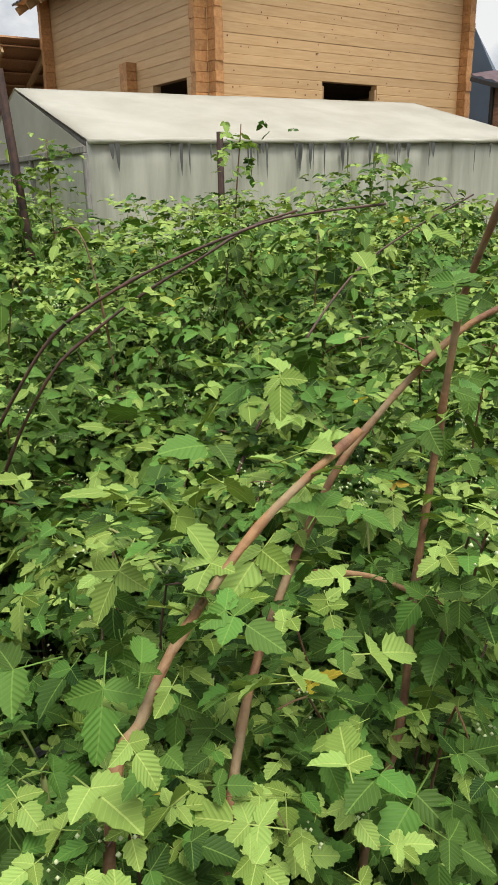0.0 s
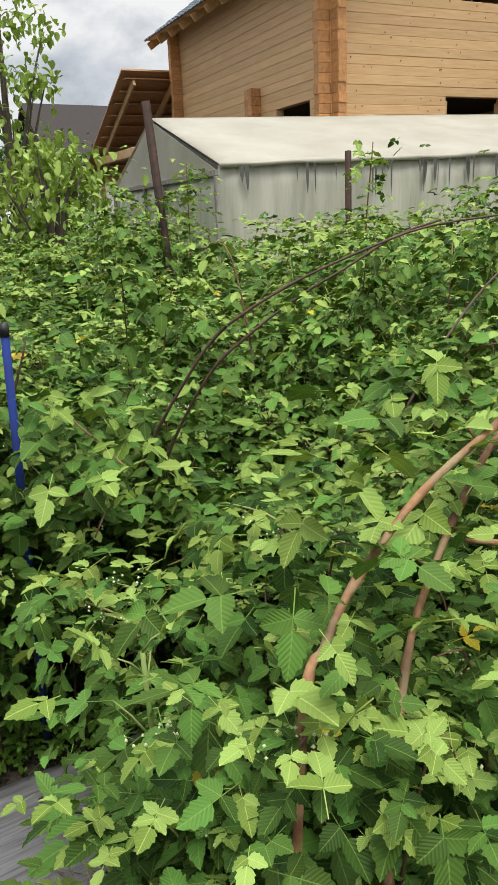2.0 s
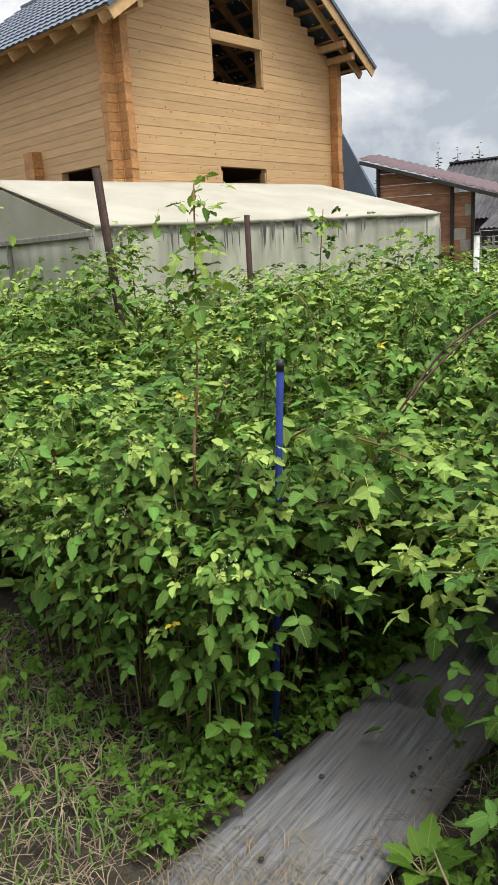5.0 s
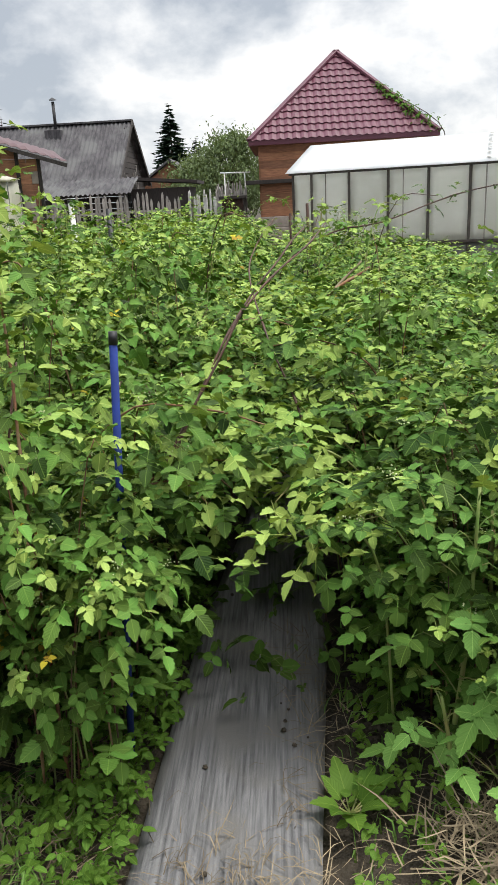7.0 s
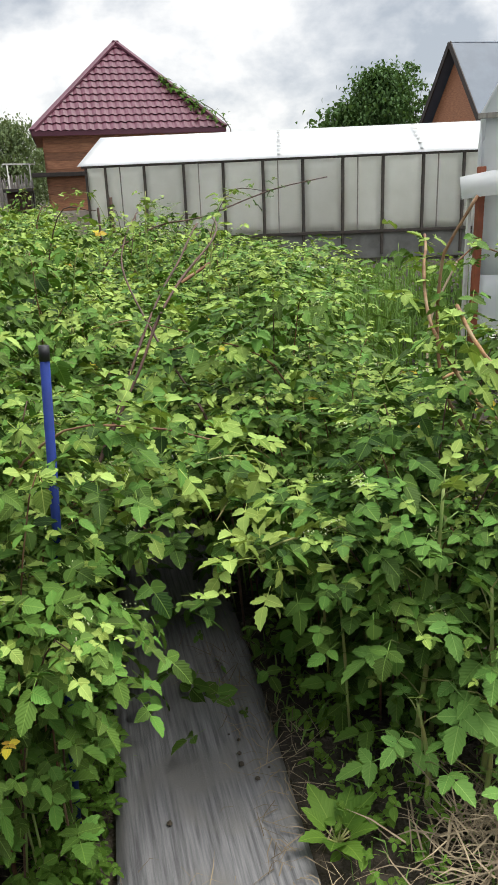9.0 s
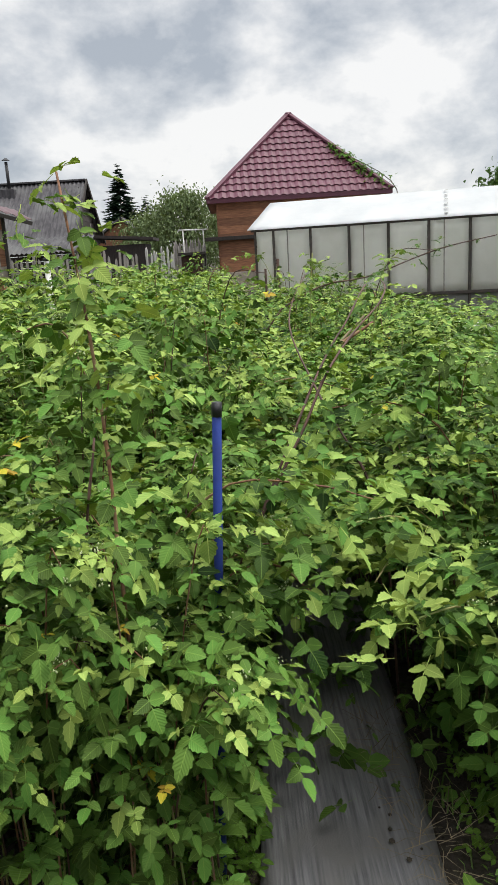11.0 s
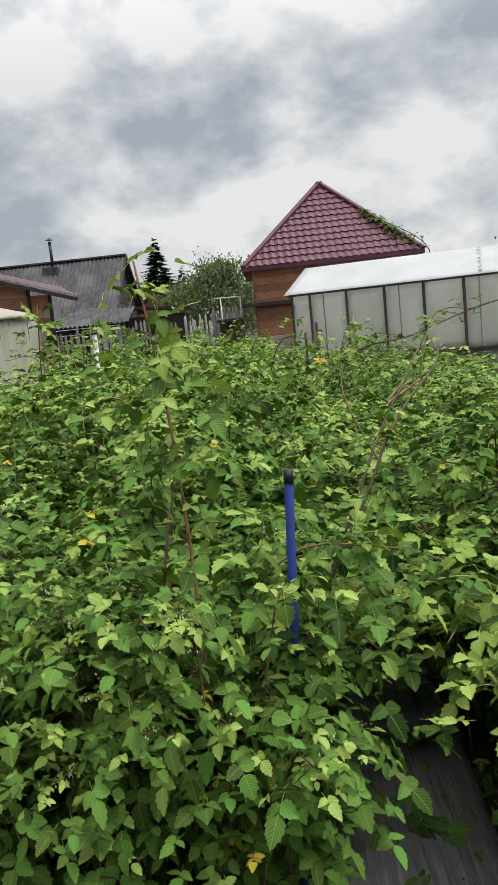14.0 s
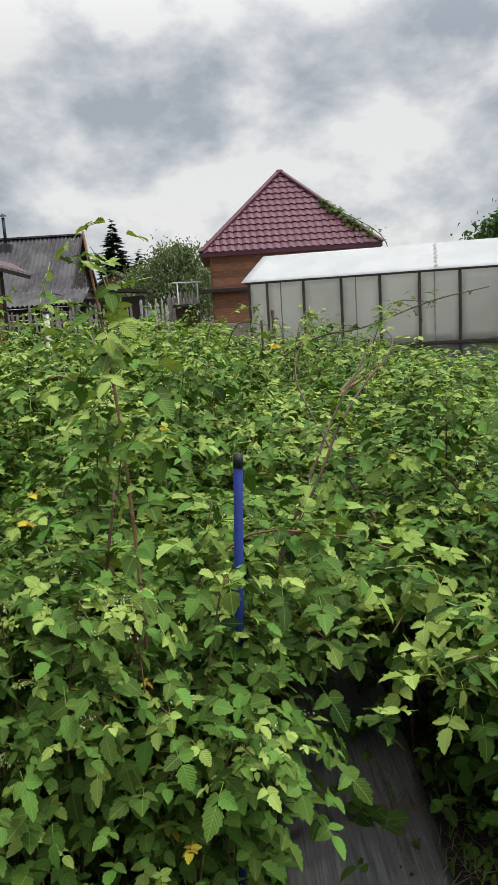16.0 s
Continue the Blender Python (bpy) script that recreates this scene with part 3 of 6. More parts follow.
def bar(name, p, q, w, h, mat, parent, label=""):
    """A squared timber from p to q."""
    p, q = Vector(p), Vector(q)
    d = q - p
    m = Matrix.Translation(p) @ d.to_track_quat("X", "Z").to_matrix().to_4x4()
    ob = box_part(name, (0, -w / 2, -h / 2), (d.length, w / 2, h / 2), mat, None, label, chamfer=min(w, h) * 0.08)
    ob.matrix_basis = m
    ob.parent = parent
    return ob


# ---------------------------------------------------------------- the new timber house
HX, HY0, HY1, HBACK = 0.0, 0.0, 5.84, -6.45
COURSE = 0.146
EAVE_Z, RIDGE_Y, SLOPE, RUN = 5.10, 2.875, 0.69, 3.35
WIN_LOW = (2.28, 3.55, 1.75, 3.1)
WIN_UP = (2.20, 3.58, 4.67, 6.42)


def roof_z(y):
    """Underside of the roof over y."""
    return EAVE_Z + SLOPE * (RUN - abs(y - RIDGE_Y))


def build_house():
    house = thing("timber_house", "unfinished two-storey house of fresh yellow pine timber with dark empty windows", "house", (0, 0, 0))
    front = new("front_wall")
    front.parent = house
    side = new("side_wall")
    side.parent = house
    back = new("back_wall")
    back.parent = house
    me_f = unit_plank("plank", 0.15, COURSE, M_PLANK, 0.007)
    me_s = unit_plank("plank", 0.15, COURSE, M_PLANKSIDE, 0.007)
    me_e = unit_plank("log_end", 0.15, COURSE, M_LOGEND, 0.010)
    rng = random.Random(5)
    z, k = 0.25, 0
    while z < 8.2:
        top = z + COURSE
        half = (roof_z(RIDGE_Y) - top) / SLOPE
        y0, y1 = max(HY0, RIDGE_Y - half), min(HY1, RIDGE_Y + half)
        if y1 - y0 < 0.1:
            break
        spans = [(y0, y1)]
        for a, b, lo, hi in (WIN_LOW, WIN_UP):
            if z + 0.03 < hi and top - 0.03 > lo and not (5.34 < z + 0.07 < 5.5):
                spans = [s for p, q in spans for s in ((p, min(q, a)), (max(p, b), q)) if s[1] - s[0] > 0.02]
        for p, q in spans:
            lay("plank", me_f, (HX + rng.uniform(-0.003, 0.003), p, z), 90, q - p, front)
        if top < roof_z(HY0) + 0.02:
            for wall, y, near in ((side, HY0, True), (back, HY1 - 0.15, False)):
                spans = [(HBACK, HX - 0.15)]
                if near:
                    for a, b in ((-1.83, -0.66), (-4.6, -3.3)):
                        if z + 0.03 < 3.1 and top - 0.03 > 1.75:
                            spans = [s for p, q in spans for s in ((p, min(q, a)), (max(p, b), q)) if s[1] - s[0] > 0.02]
                for p, q in spans:
                    lay("plank", me_s, (p, y + rng.uniform(-0.003, 0.003), z), 0, q - p, wall)
            lay("plank", me_s, (HBACK, HY0 + 0.15, z), 90, HY1 - HY0 - 0.3, back)
            # log ends crossing at the corners
            jit = rng.uniform(-0.012, 0.012)
            lay("log_end", me_e, (HX + 0.004, HY0 + 0.008, z), 0, 0.2 + jit, front)
            lay("log_end", me_e, (HX - 0.008, HY0 - 0.22 + jit, z), 90, 0.216, side)
            lay("log_end", me_e, (HX + 0.004, HY1 - 0.158, z), 0, 0.2 - jit, front)
            lay("log_end", me_e, (HBACK + 0.158, HY0 - 0.22 - jit, z), 90, 0.216, side)
        if z < 3.55:
            lay("log_end", me_e, (-2.42, HY0 - 0.2, z), 90, 0.196, side)
            lay("log_end", me_e, (-2.60, HY0 - 0.18, z), 90, 0.176, side)
        z, k = top, k + 1
    # bare inside, dark floors added so openings stay dark, beam across the tall window
    box_part("upper_floor", (HBACK + 0.15, HY0 + 0.15, 3.3), (HX - 0.15, HY1 - 0.15, 3.5), M_DARKFLOOR, house)
    box_part("ground_floor", (HBACK + 0.15, HY0 + 0.15, 0.2), (HX - 0.15, HY1 - 0.15, 0.34), M_DARKFLOOR, house)
    box_part("foundation", (HBACK, HY0, -0.1), (HX, HY1, 0.25), M_BASE, house)
    for w in (WIN_LOW, WIN_UP):
        win = new("window_opening")
        win.parent = house
        for a, b in ((w[0], w[0] + 0.045), (w[1] - 0.045, w[1])):
            box_part("jamb", (HX - 0.16, a + 0.002, w[2]), (HX + 0.004 - 0.01, b - 0.002, w[3]), M_RAFTER, win)
    box_part("window_beam", (HX - 0.17, WIN_UP[0] - 0.01, 5.33), (HX + 0.012, WIN_UP[1] + 0.01, 5.5), M_PLANK, house, "light pine beam across the tall window")
    # roof
    x0, x1 = HBACK - 0.5, HX + 0.72
    run = RUN
    length = math.hypot(run, run * SLOPE)
    ridge_z = roof_z(RIDGE_Y)
    for sg, nm in ((-1, "roof_slope"), (1, "roof_slope")):
        e = Vector((0, RIDGE_Y + sg * run, EAVE_Z))
        up = Vector((0, -sg, SLOPE)).normalized()
        n_up = Vector((0, sg * SLOPE, 1)).normalized()
        roof = new(nm)
        roof.parent = house
        lift = n_up * 0.16
        if sg < 0:
            me = tile_slope(Vector((x0, e.y, e.z)) + lift, (1, 0, 0), x1 - x0, up, length, 0.35, 0.2)
        else:
            me = tile_slope(Vector((x1, e.y, e.z)) + lift, (-1, 0, 0), x1 - x0, up, length, 0.35, 0.2)
        for course in me:
            mesh_object("tile_course", course, M_BLUEROOF, roof)
        a = Vector((x0, e.y, e.z)) + n_up * 0.125
        b = Vector((x1 - 0.02, e.y, e.z)) + n_up * 0.125
        # spaced boards under the tiles
        rows = 10
        for i in range(rows):
            p = a + up * (length * (i + 0.1) / rows)
            q = b + up * (length * (i + 0.1) / rows)
            bar("roof_board", p + up * 0.07, q + up * 0.07, 0.15, 0.025, M_RAFTER, roof)
        x = x0 + 0.1
        while x < x1 + 0.02:
            p = Vector((min(x, x1 - 0.05), e.y, e.z)) + n_up * 0.03
            bar("rafter", p - up * 0.02, p + up * (length - 0.02), 0.05, 0.16, M_RAFTER, roof)
            x += 0.66
        bar("verge_board", Vector((x1 - 0.012, e.y, e.z)) + n_up * 0.06 - up * 0.05, Vector((x1 - 0.012, e.y, e.z)) + n_up * 0.06 + up * length, 0.028, 0.2, M_RAFTER, roof)
        bar("verge_trim", Vector((x1 + 0.02, e.y, e.z)) + n_up * 0.17 - up * 0.04, Vector((x1 + 0.02, e.y, e.z)) + n_up * 0.17 + up * length, 0.03, 0.07, M_BLUEROOF, roof)
        for px in (0.02, 0.30):
            bar("purlin_end", (HX - 0.1, e.y - sg * (0.55 + px), EAVE_Z + SLOPE * (0.55 + px) - 0.12), (x1 - 0.06, e.y - sg * (0.55 + px), EAVE_Z + SLOPE * (0.55 + px) - 0.12), 0.11, 0.13, M_RAFTER, roof)
    bar("ridge_cap", (x0, RIDGE_Y, ridge_z + 0.2), (x1, RIDGE_Y, ridge_z + 0.2), 0.2, 0.06, M_BLUEROOF, house)
    # lean-to porch roof at the back
    porch = new("porch")
    porch.parent = house
    for i in range(6):
        y = -1.0 + i * 0.95
        bar("rafter", (HBACK - 0.2, y, 4.35), (HBACK - 4.2, y, 2.55), 0.06, 0.16, M_RAFTER, porch)
    for i in range(9):
        f = (i + 0.2) / 9
        bar("roof_board", (HBACK - 0.2 - 4 * f, -1.2, 4.46 - 1.8 * f), (HBACK - 0.2 - 4 * f, 4.4, 4.46 - 1.8 * f), 0.2, 0.025, M_DECK, porch)
    slab("porch_roof", [(HBACK - 0.1, -1.3, 4.56), (HBACK - 4.3, -1.3, 2.67), (HBACK - 4.3, 4.5, 2.67), (HBACK - 0.1, 4.5, 4.56)], 0.04, M_DECK, porch)
    for y in (-0.9, 4.0):
        bar("post", (HBACK - 4.0, y, 0), (HBACK - 4.0, y, 2.6), 0.14, 0.14, M_RAFTER, porch)
    bar("beam", (HBACK - 4.0, -1.1, 2.5), (HBACK - 4.0, 4.3, 2.5), 0.14, 0.16, M_RAFTER, porch)
    bar("beam", (HBACK - 0.3, -1.05, 2.9), (HBACK - 3.6, -1.05, 2.9), 0.16, 0.2, M_RAFTER, porch)
    bar("post", (HBACK - 0.4, -1.05, 0), (HBACK - 0.4, -1.05, 2.8), 0.14, 0.14, M_RAFTER, porch)
    # knots on the front boards
    for i in range(120):
        y, zc = rng.uniform(HY0 + 0.3, HY1 - 0.3), 2.3 + COURSE * rng.randrange(0, 24) + 0.03 + rng.uniform(0, 0.09)
        if any(a - 0.05 < y < b + 0.05 and lo - 0.05 < zc < hi + 0.05 for a, b, lo, hi in (WIN_LOW, WIN_UP)) or abs(y - RIDGE_Y) > (roof_z(RIDGE_Y) - zc) / SLOPE - 0.1:
            continue
        bm = bmesh.new()
        bmesh.ops.create_circle(bm, cap_ends=True, segments=8, radius=rng.uniform(0.008, 0.017))
        bmesh.ops.transform(bm, matrix=pose(HX + 0.0055, y, zc, 0, 90, 0), verts=bm.verts)
        part("knot", bm, M_KNOT, front)
    house.matrix_basis = pose(-8.4, 7.46, 0, 0, 0, -6.7)
    return house


build_house()

# ---------------------------------------------------------------- film greenhouse in front of the house


def sheet(name, grid, mat, parent, label="", wob=0.012, seed=0, thick=0.004):
    """A taut but uneven sheet between four corners (p00, p10, p11, p01)."""
    a, b, c, d = [Vector(p) for p in grid]
    nrm = (b - a).cross(d - a).normalized()
    nu, nv = max(4, int((b - a).length / 0.18)), max(4, int((d - a).length / 0.18))
    v, f = [], []
    for j in range(nv + 1):
        for i in range(nu + 1):
            s, t = i / nu, j / nv
            p = a.lerp(b, s).lerp(d.lerp(c, s), t)
            edge = min(1.0, 8 * min(s, 1 - s, t, 1 - t) + 0.15)
            v.append(tuple(p + nrm * wob * edge * (noise.noise(p * 1.6 + Vector((seed, 0, 0))) + 0.5 * noise.noise(p * 4.5))))
    for j in range(nv):
        for i in range(nu):
            o = j * (nu + 1) + i
            f.append((o, o + 1, o + nu + 2, o + nu + 1))
    ob = mesh_object(name, raw_mesh(name, v, f), mat, parent, label)
    mod = ob.modifiers.new("thickness", "SOLIDIFY")
    mod.thickness = thick
    return ob


GX0, GX1, GY0, GY1, GEAVE, GRIDGE = -4.2, 0.0, 0.0, 5.38, 1.86, 2.47


def build_film_greenhouse():
    g = thing("film_greenhouse", "low greenhouse covered with dirty milky plastic film", "greenhouse")
    gm = (GX0 + GX1) / 2
    rng = random.Random(3)
    sheet("roof_sheet", [(GX1 + 0.03, GY0, GEAVE), (GX1 + 0.03, GY1, GEAVE + 0.08), (gm, GY1 - 0.03, GRIDGE + 0.05), (gm, GY0, GRIDGE)], M_FILM, g, wob=0.03, seed=1)
    sheet("roof_sheet", [(GX0 - 0.03, GY1, GEAVE), (GX0 - 0.03, GY0, GEAVE), (gm, GY0, GRIDGE), (gm, GY1, GRIDGE)], M_FILM, g, wob=0.03, seed=2)
    for i in range(4):
        ya, yb = GY0 + (GY1 - GY0) * i / 4, GY0 + (GY1 - GY0) * (i + 1) / 4
        sheet("wall_sheet", [(GX1, ya, 0.1), (GX1, yb, 0.1), (GX1, yb, GEAVE - 0.012 + 0.02 * (i + 1)), (GX1, ya, GEAVE - 0.012 + 0.02 * i)], M_FILMWALL, g, wob=0.05, seed=3 + i)
        sheet("wall_sheet", [(GX0, yb, 0.1), (GX0, ya, 0.1), (GX0, ya, GEAVE - 0.012), (GX0, yb, GEAVE - 0.012)], M_FILMWALL, g, wob=0.04, seed=13 + i)
    for y, sd in ((GY0, 1), (GY1, -1)):
        sheet("end_sheet", [(GX0, y, 0.1), (GX1, y, 0.1), (GX1, y, GEAVE - 0.09), (GX0, y, GEAVE - 0.09)], M_FILMWALL, g, wob=0.04, seed=20)
        slab("gable_sheet", [(GX0 + 0.05, y, GEAVE - 0.05), (GX1 - 0.05, y, GEAVE - 0.05), (gm, y, GRIDGE - 0.03)], 0.01, M_FILM, g)
        bar("tie_beam", (GX0, y - 0.012 * sd, GEAVE - 0.07), (GX1, y - 0.012 * sd, GEAVE - 0.07), 0.04, 0.05, M_OLDWOOD, g)
        for x in (GX0 + 0.02, gm - 0.4, gm + 0.4, GX1 - 0.02):
            bar("end_post", (x, y - 0.012 * sd, 0), (x, y - 0.012 * sd, GEAVE - 0.1), 0.045, 0.045, M_OLDWOOD, g)
    for i in range(9):
        y = GY0 + 0.05 + (GY1 - GY0 - 0.1) * i / 8
        bar("frame_post", (GX1 - 0.05, y, 0), (GX1 - 0.05, y, GEAVE - 0.06), 0.04, 0.04, M_OLDWOOD, g)
        bar("frame_rafter", (GX1 - 0.06, y, GEAVE - 0.05), (gm, y, GRIDGE - 0.06), 0.04, 0.04, M_OLDWOOD, g)
    bar("base_board", (GX1 + 0.03, GY0, 0.12), (GX1 + 0.03, GY1, 0.12), 0.03, 0.24, M_OLDWOOD, g)
    # rolled lip of film along the eave and mould streaks running down from it
    pts = [(GX1 + 0.035, y, GEAVE - 0.01 + 0.08 * (y - GY0) / (GY1 - GY0) + 0.012 * noise.noise(Vector((0, y * 2, 0)))) for y in np.arange(GY0, GY1 + 0.01, 0.15)]
    tube_part("film_lip", pts, 0.022, 0.022, M_FILM, g, wob=0.35)
    for i in range(34):
        y = rng.choice([rng.uniform(GY0 + 0.6, GY0 + 2.4), rng.uniform(GY0, GY1)])
        ln, w = rng.uniform(0.08, 0.34), rng.uniform(0.006, 0.022)
        bm = bmesh.new()
        x = GX1 + 0.062
        vs = [bm.verts.new(p) for p in ((x, y - w, GEAVE - 0.03), (x, y + w, GEAVE - 0.03), (x, y + w * 0.7, GEAVE - 0.03 - ln * 0.6), (x, y, GEAVE - 0.03 - ln), (x, y - w * 0.8, GEAVE - 0.03 - ln * 0.55))]
        bm.faces.new(vs)
        bmesh.ops.translate(bm, vec=(0, 0, 0.08 * y / GY1), verts=bm.verts)
        part("mould_streak", bm, M_STAIN, g)
    g.matrix_basis = pose(-4.2, 2.84, 0, 0, 0, -11.0)


build_film_greenhouse()

# ---------------------------------------------------------------- long glazed greenhouse
RGO, RGD = Vector((0.45, 14.45, 0)), Vector((0.963, -0.269, 0)).normalized()
RGN = Vector((-RGD.y, RGD.x, 0))
RG_EAVE, RG_RIDGE, RG_LEN, RG_W, RG_BASE = 2.0, 2.62, 10.6, 2.6, 0.56


def build_long_greenhouse():
    g = thing("long_greenhouse", "long greenhouse with white film roof and dark timber posts", "greenhouse")

    def at(s, w, z):
        p = RGO + RGD * s + RGN * w
        return (p.x, p.y, z)
    first, gap = 0.9 + 0.3, 0.79
    posts = [0.03, 0.42] + [first + gap * i for i in range(13) if first + gap * i < RG_LEN]
    for s in posts:
        bar("wall_post", at(s, -0.03, 0.1), at(s, -0.03, RG_EAVE - 0.02), 0.055, 0.05, M_FRAME, g)
    edges = posts + [RG_LEN]
    for i, (a, b) in enumerate(zip(edges[:-1], edges[1:])):
        sheet("wall_panel", [at(a, 0.012, RG_BASE), at(b, 0.012, RG_BASE), at(b, 0.012, RG_EAVE - 0.02), at(a, 0.012, RG_EAVE - 0.02)], M_POLY, g, wob=0.012, seed=i)
        if i % 2:
            bar("thin_stud", at((a + b) / 2 - 0.1, -0.012, RG_BASE), at((a + b) / 2 - 0.1, -0.012, RG_EAVE), 0.02, 0.02, M_OLDWOOD, g)
    bar("bottom_rail", at(0, -0.05, RG_BASE), at(RG_LEN, -0.05, RG_BASE), 0.05, 0.06, M_FRAME, g)
    bar("base_board", at(0, 0.0, 0.28), at(RG_LEN, 0.0, 0.28), 0.04, 0.5, M_BASE, g)
    bar("top_rail", at(-0.05, -0.06, RG_EAVE), at(RG_LEN, -0.06, RG_EAVE), 0.05, 0.05, M_FRAME, g)
    sheet("roof_sheet", [at(-0.12, -0.12, RG_EAVE + 0.02), at(RG_LEN, -0.12, RG_EAVE + 0.02), at(RG_LEN, RG_W / 2, RG_RIDGE), at(0.1, RG_W / 2, RG_RIDGE)], M_WHITEFILM, g, wob=0.03, seed=4)
    sheet("roof_sheet", [at(RG_LEN, RG_W + 0.1, RG_EAVE), at(-0.1, RG_W + 0.1, RG_EAVE), at(0.1, RG_W / 2, RG_RIDGE), at(RG_LEN, RG_W / 2, RG_RIDGE)], M_WHITEFILM, g, wob=0.03, seed=5)
    for s in (0.0, RG_LEN):
        sheet("end_sheet", [at(s, RG_W, 0.1), at(s, 0, 0.1), at(s, 0, RG_EAVE - 0.02), at(s, RG_W, RG_EAVE - 0.02)], M_POLY, g, wob=0.02, seed=8)
    sheet("back_sheet", [at(RG_LEN, RG_W, 0.1), at(0, RG_W, 0.1), at(0, RG_W, RG_EAVE), at(RG_LEN, RG_W, RG_EAVE)], M_POLY, g, wob=0.02, seed=9)
    # white roof covering seams
    for s in (3.9, 6.7):
        for k in range(6):
            f = (k + 0.5) / 6
            w = -0.1 + f * (RG_W / 2 + 0.05)
            z = RG_EAVE + 0.045 + (RG_RIDGE - RG_EAVE) * (w + 0.12) / (RG_W / 2 + 0.12)
            box_part("batten_patch", (-0.03, -0.05, 0), (0.03, 0.05, 0.008), M_WHITEWOOD, g, m=Matrix.Translation(at(s, w, z)))


build_long_greenhouse()

# ---------------------------------------------------------------- house with burgundy roof
RC, RHALF, REAVE, RAPEX = Vector((1.85, 21.0, 0)), 2.42, 2.98, 5.3


def build_red_house():
    h = thing("red_roof_house", "small stained timber house under a burgundy metal tile roof", "house")
    roof = new("hip_roof")
    roof.parent = h
    rise = math.hypot(RHALF, RAPEX - REAVE)
    cut = RHALF / rise
    for k in range(4):
        a = radians(90 * k)
        along = Vector((math.cos(a), math.sin(a), 0))
        inward = Vector((-math.sin(a), math.cos(a), 0))
        o = RC - inward * RHALF - along * RHALF + Vector((0, 0, REAVE))
        up = inward * RHALF + Vector((0, 0, RAPEX - REAVE))
        me = tile_slope(o, along, 2 * RHALF, up, rise - 0.02, 0.262, 0.2, cut, cut, step=0.03, crest=0.022)
        for course in me:
            mesh_object("tile_course", course, M_REDTILE, roof)
        tip = RC + Vector((0, 0, RAPEX + 0.05))
        bar("hip_cap", o + Vector((0, 0, 0.03)), tip, 0.17, 0.06, M_REDTILE, roof)
        bar("fascia", o - Vector((0, 0, 0.05)), o + along * 2 * RHALF - Vector((0, 0, 0.05)), 0.03, 0.12, M_REDTILE, roof)
    slab("soffit", [(RC.x - RHALF, RC.y - RHALF, REAVE - 0.09), (RC.x + RHALF, RC.y - RHALF, REAVE - 0.09), (RC.x + RHALF, RC.y + RHALF, REAVE - 0.09), (RC.x - RHALF, RC.y + RHALF, REAVE - 0.09)], 0.02, M_REDWOOD, roof)
    wall = new("wall")
    wall.parent = h
    x0, x1, y0, y1 = RC.x - RHALF + 0.22, RC.x + RHALF - 0.22, RC.y - RHALF + 0.25, RC.y + RHALF - 0.25
    me = unit_plank("board", 0.05, 0.2, M_REDWOOD, 0.008)
    rng = random.Random(9)
    z = 1.1
    while z < REAVE - 0.12:
        for start, turn, ln in (((x0, y0, z), 0, x1 - x0), ((x1, y0, z), 90, y1 - y0), ((x1, y1, z), 180, x1 - x0), ((x0, y1, z), 270, y1 - y0)):
            cutp = rng.uniform(0.3, 0.7) * ln
            d = Vector((math.cos(radians(turn)), math.sin(radians(turn)), 0))
            lay("board", me, start, turn, cutp - 0.004, wall)
            lay("board", me, Vector(start) + d * cutp, turn, ln - cutp, wall)
        z += 0.2
    me = unit_plank("block", 0.08, 0.27, M_GREYBLOCK, 0.012)
    for j in range(4):
        for start, turn, ln in (((x0 - 0.02, y0 - 0.02, j * 0.275), 0, x1 - x0 + 0.04), ((x0 - 0.02, y1, j * 0.275), 270, y1 - y0)):
            d = Vector((math.cos(radians(turn)), math.sin(radians(turn)), 0))
            n = 6
            for i in range(n):
                lay("block", me, Vector(start) + d * (ln * i / n), turn, ln / n - 0.012, wall)
    bar("ledge", (x0 - 0.35, y0 - 0.12, 1.98), (x0 + 1.15, y0 - 0.12, 1.98), 0.2, 0.1, M_DARKWOOD, h, "dark timber ledge")
    # vine over the eave
    rng = random.Random(4)
    s = Soup()
    for i in range(190):
        f = rng.random() ** 0.7
        p = Vector((RC.x + RHALF, RC.y - RHALF, REAVE)).lerp(Vector((RC.x + 0.95, RC.y - 0.9, REAVE + 1.35)), f) + Vector((rng.gauss(0.0, 0.12 * (1.3 - f)), rng.gauss(-0.1, 0.08), rng.gauss(0.05, 0.09 * (1.3 - f))))
        put_leaf(s, rng, LEAVES_FAR, p, (rng.gauss(0, 1), -1), rng.uniform(0.8, 1.4), rng.uniform(0, 60))
    v = thing("creeper", "green creeper growing over the corner of the burgundy roof", "creeper", (0, 0, 0))
    mesh_object("leaves", s.mesh("leaves"), M_WEED, v)
    tube_part("stem", [(RC.x + RHALF + 0.02, RC.y - RHALF - 0.05, 0), (RC.x + RHALF + 0.05, RC.y - RHALF - 0.08, 2.0), (RC.x + RHALF + 0.02, RC.y - RHALF - 0.05, 3.1), (RC.x + 1.2, RC.y - 1.1, REAVE + 1.2)], 0.02, 0.008, M_BARK, v, n=14)


build_red_house()

# ---------------------------------------------------------------- sheds, barn and fences behind the plot


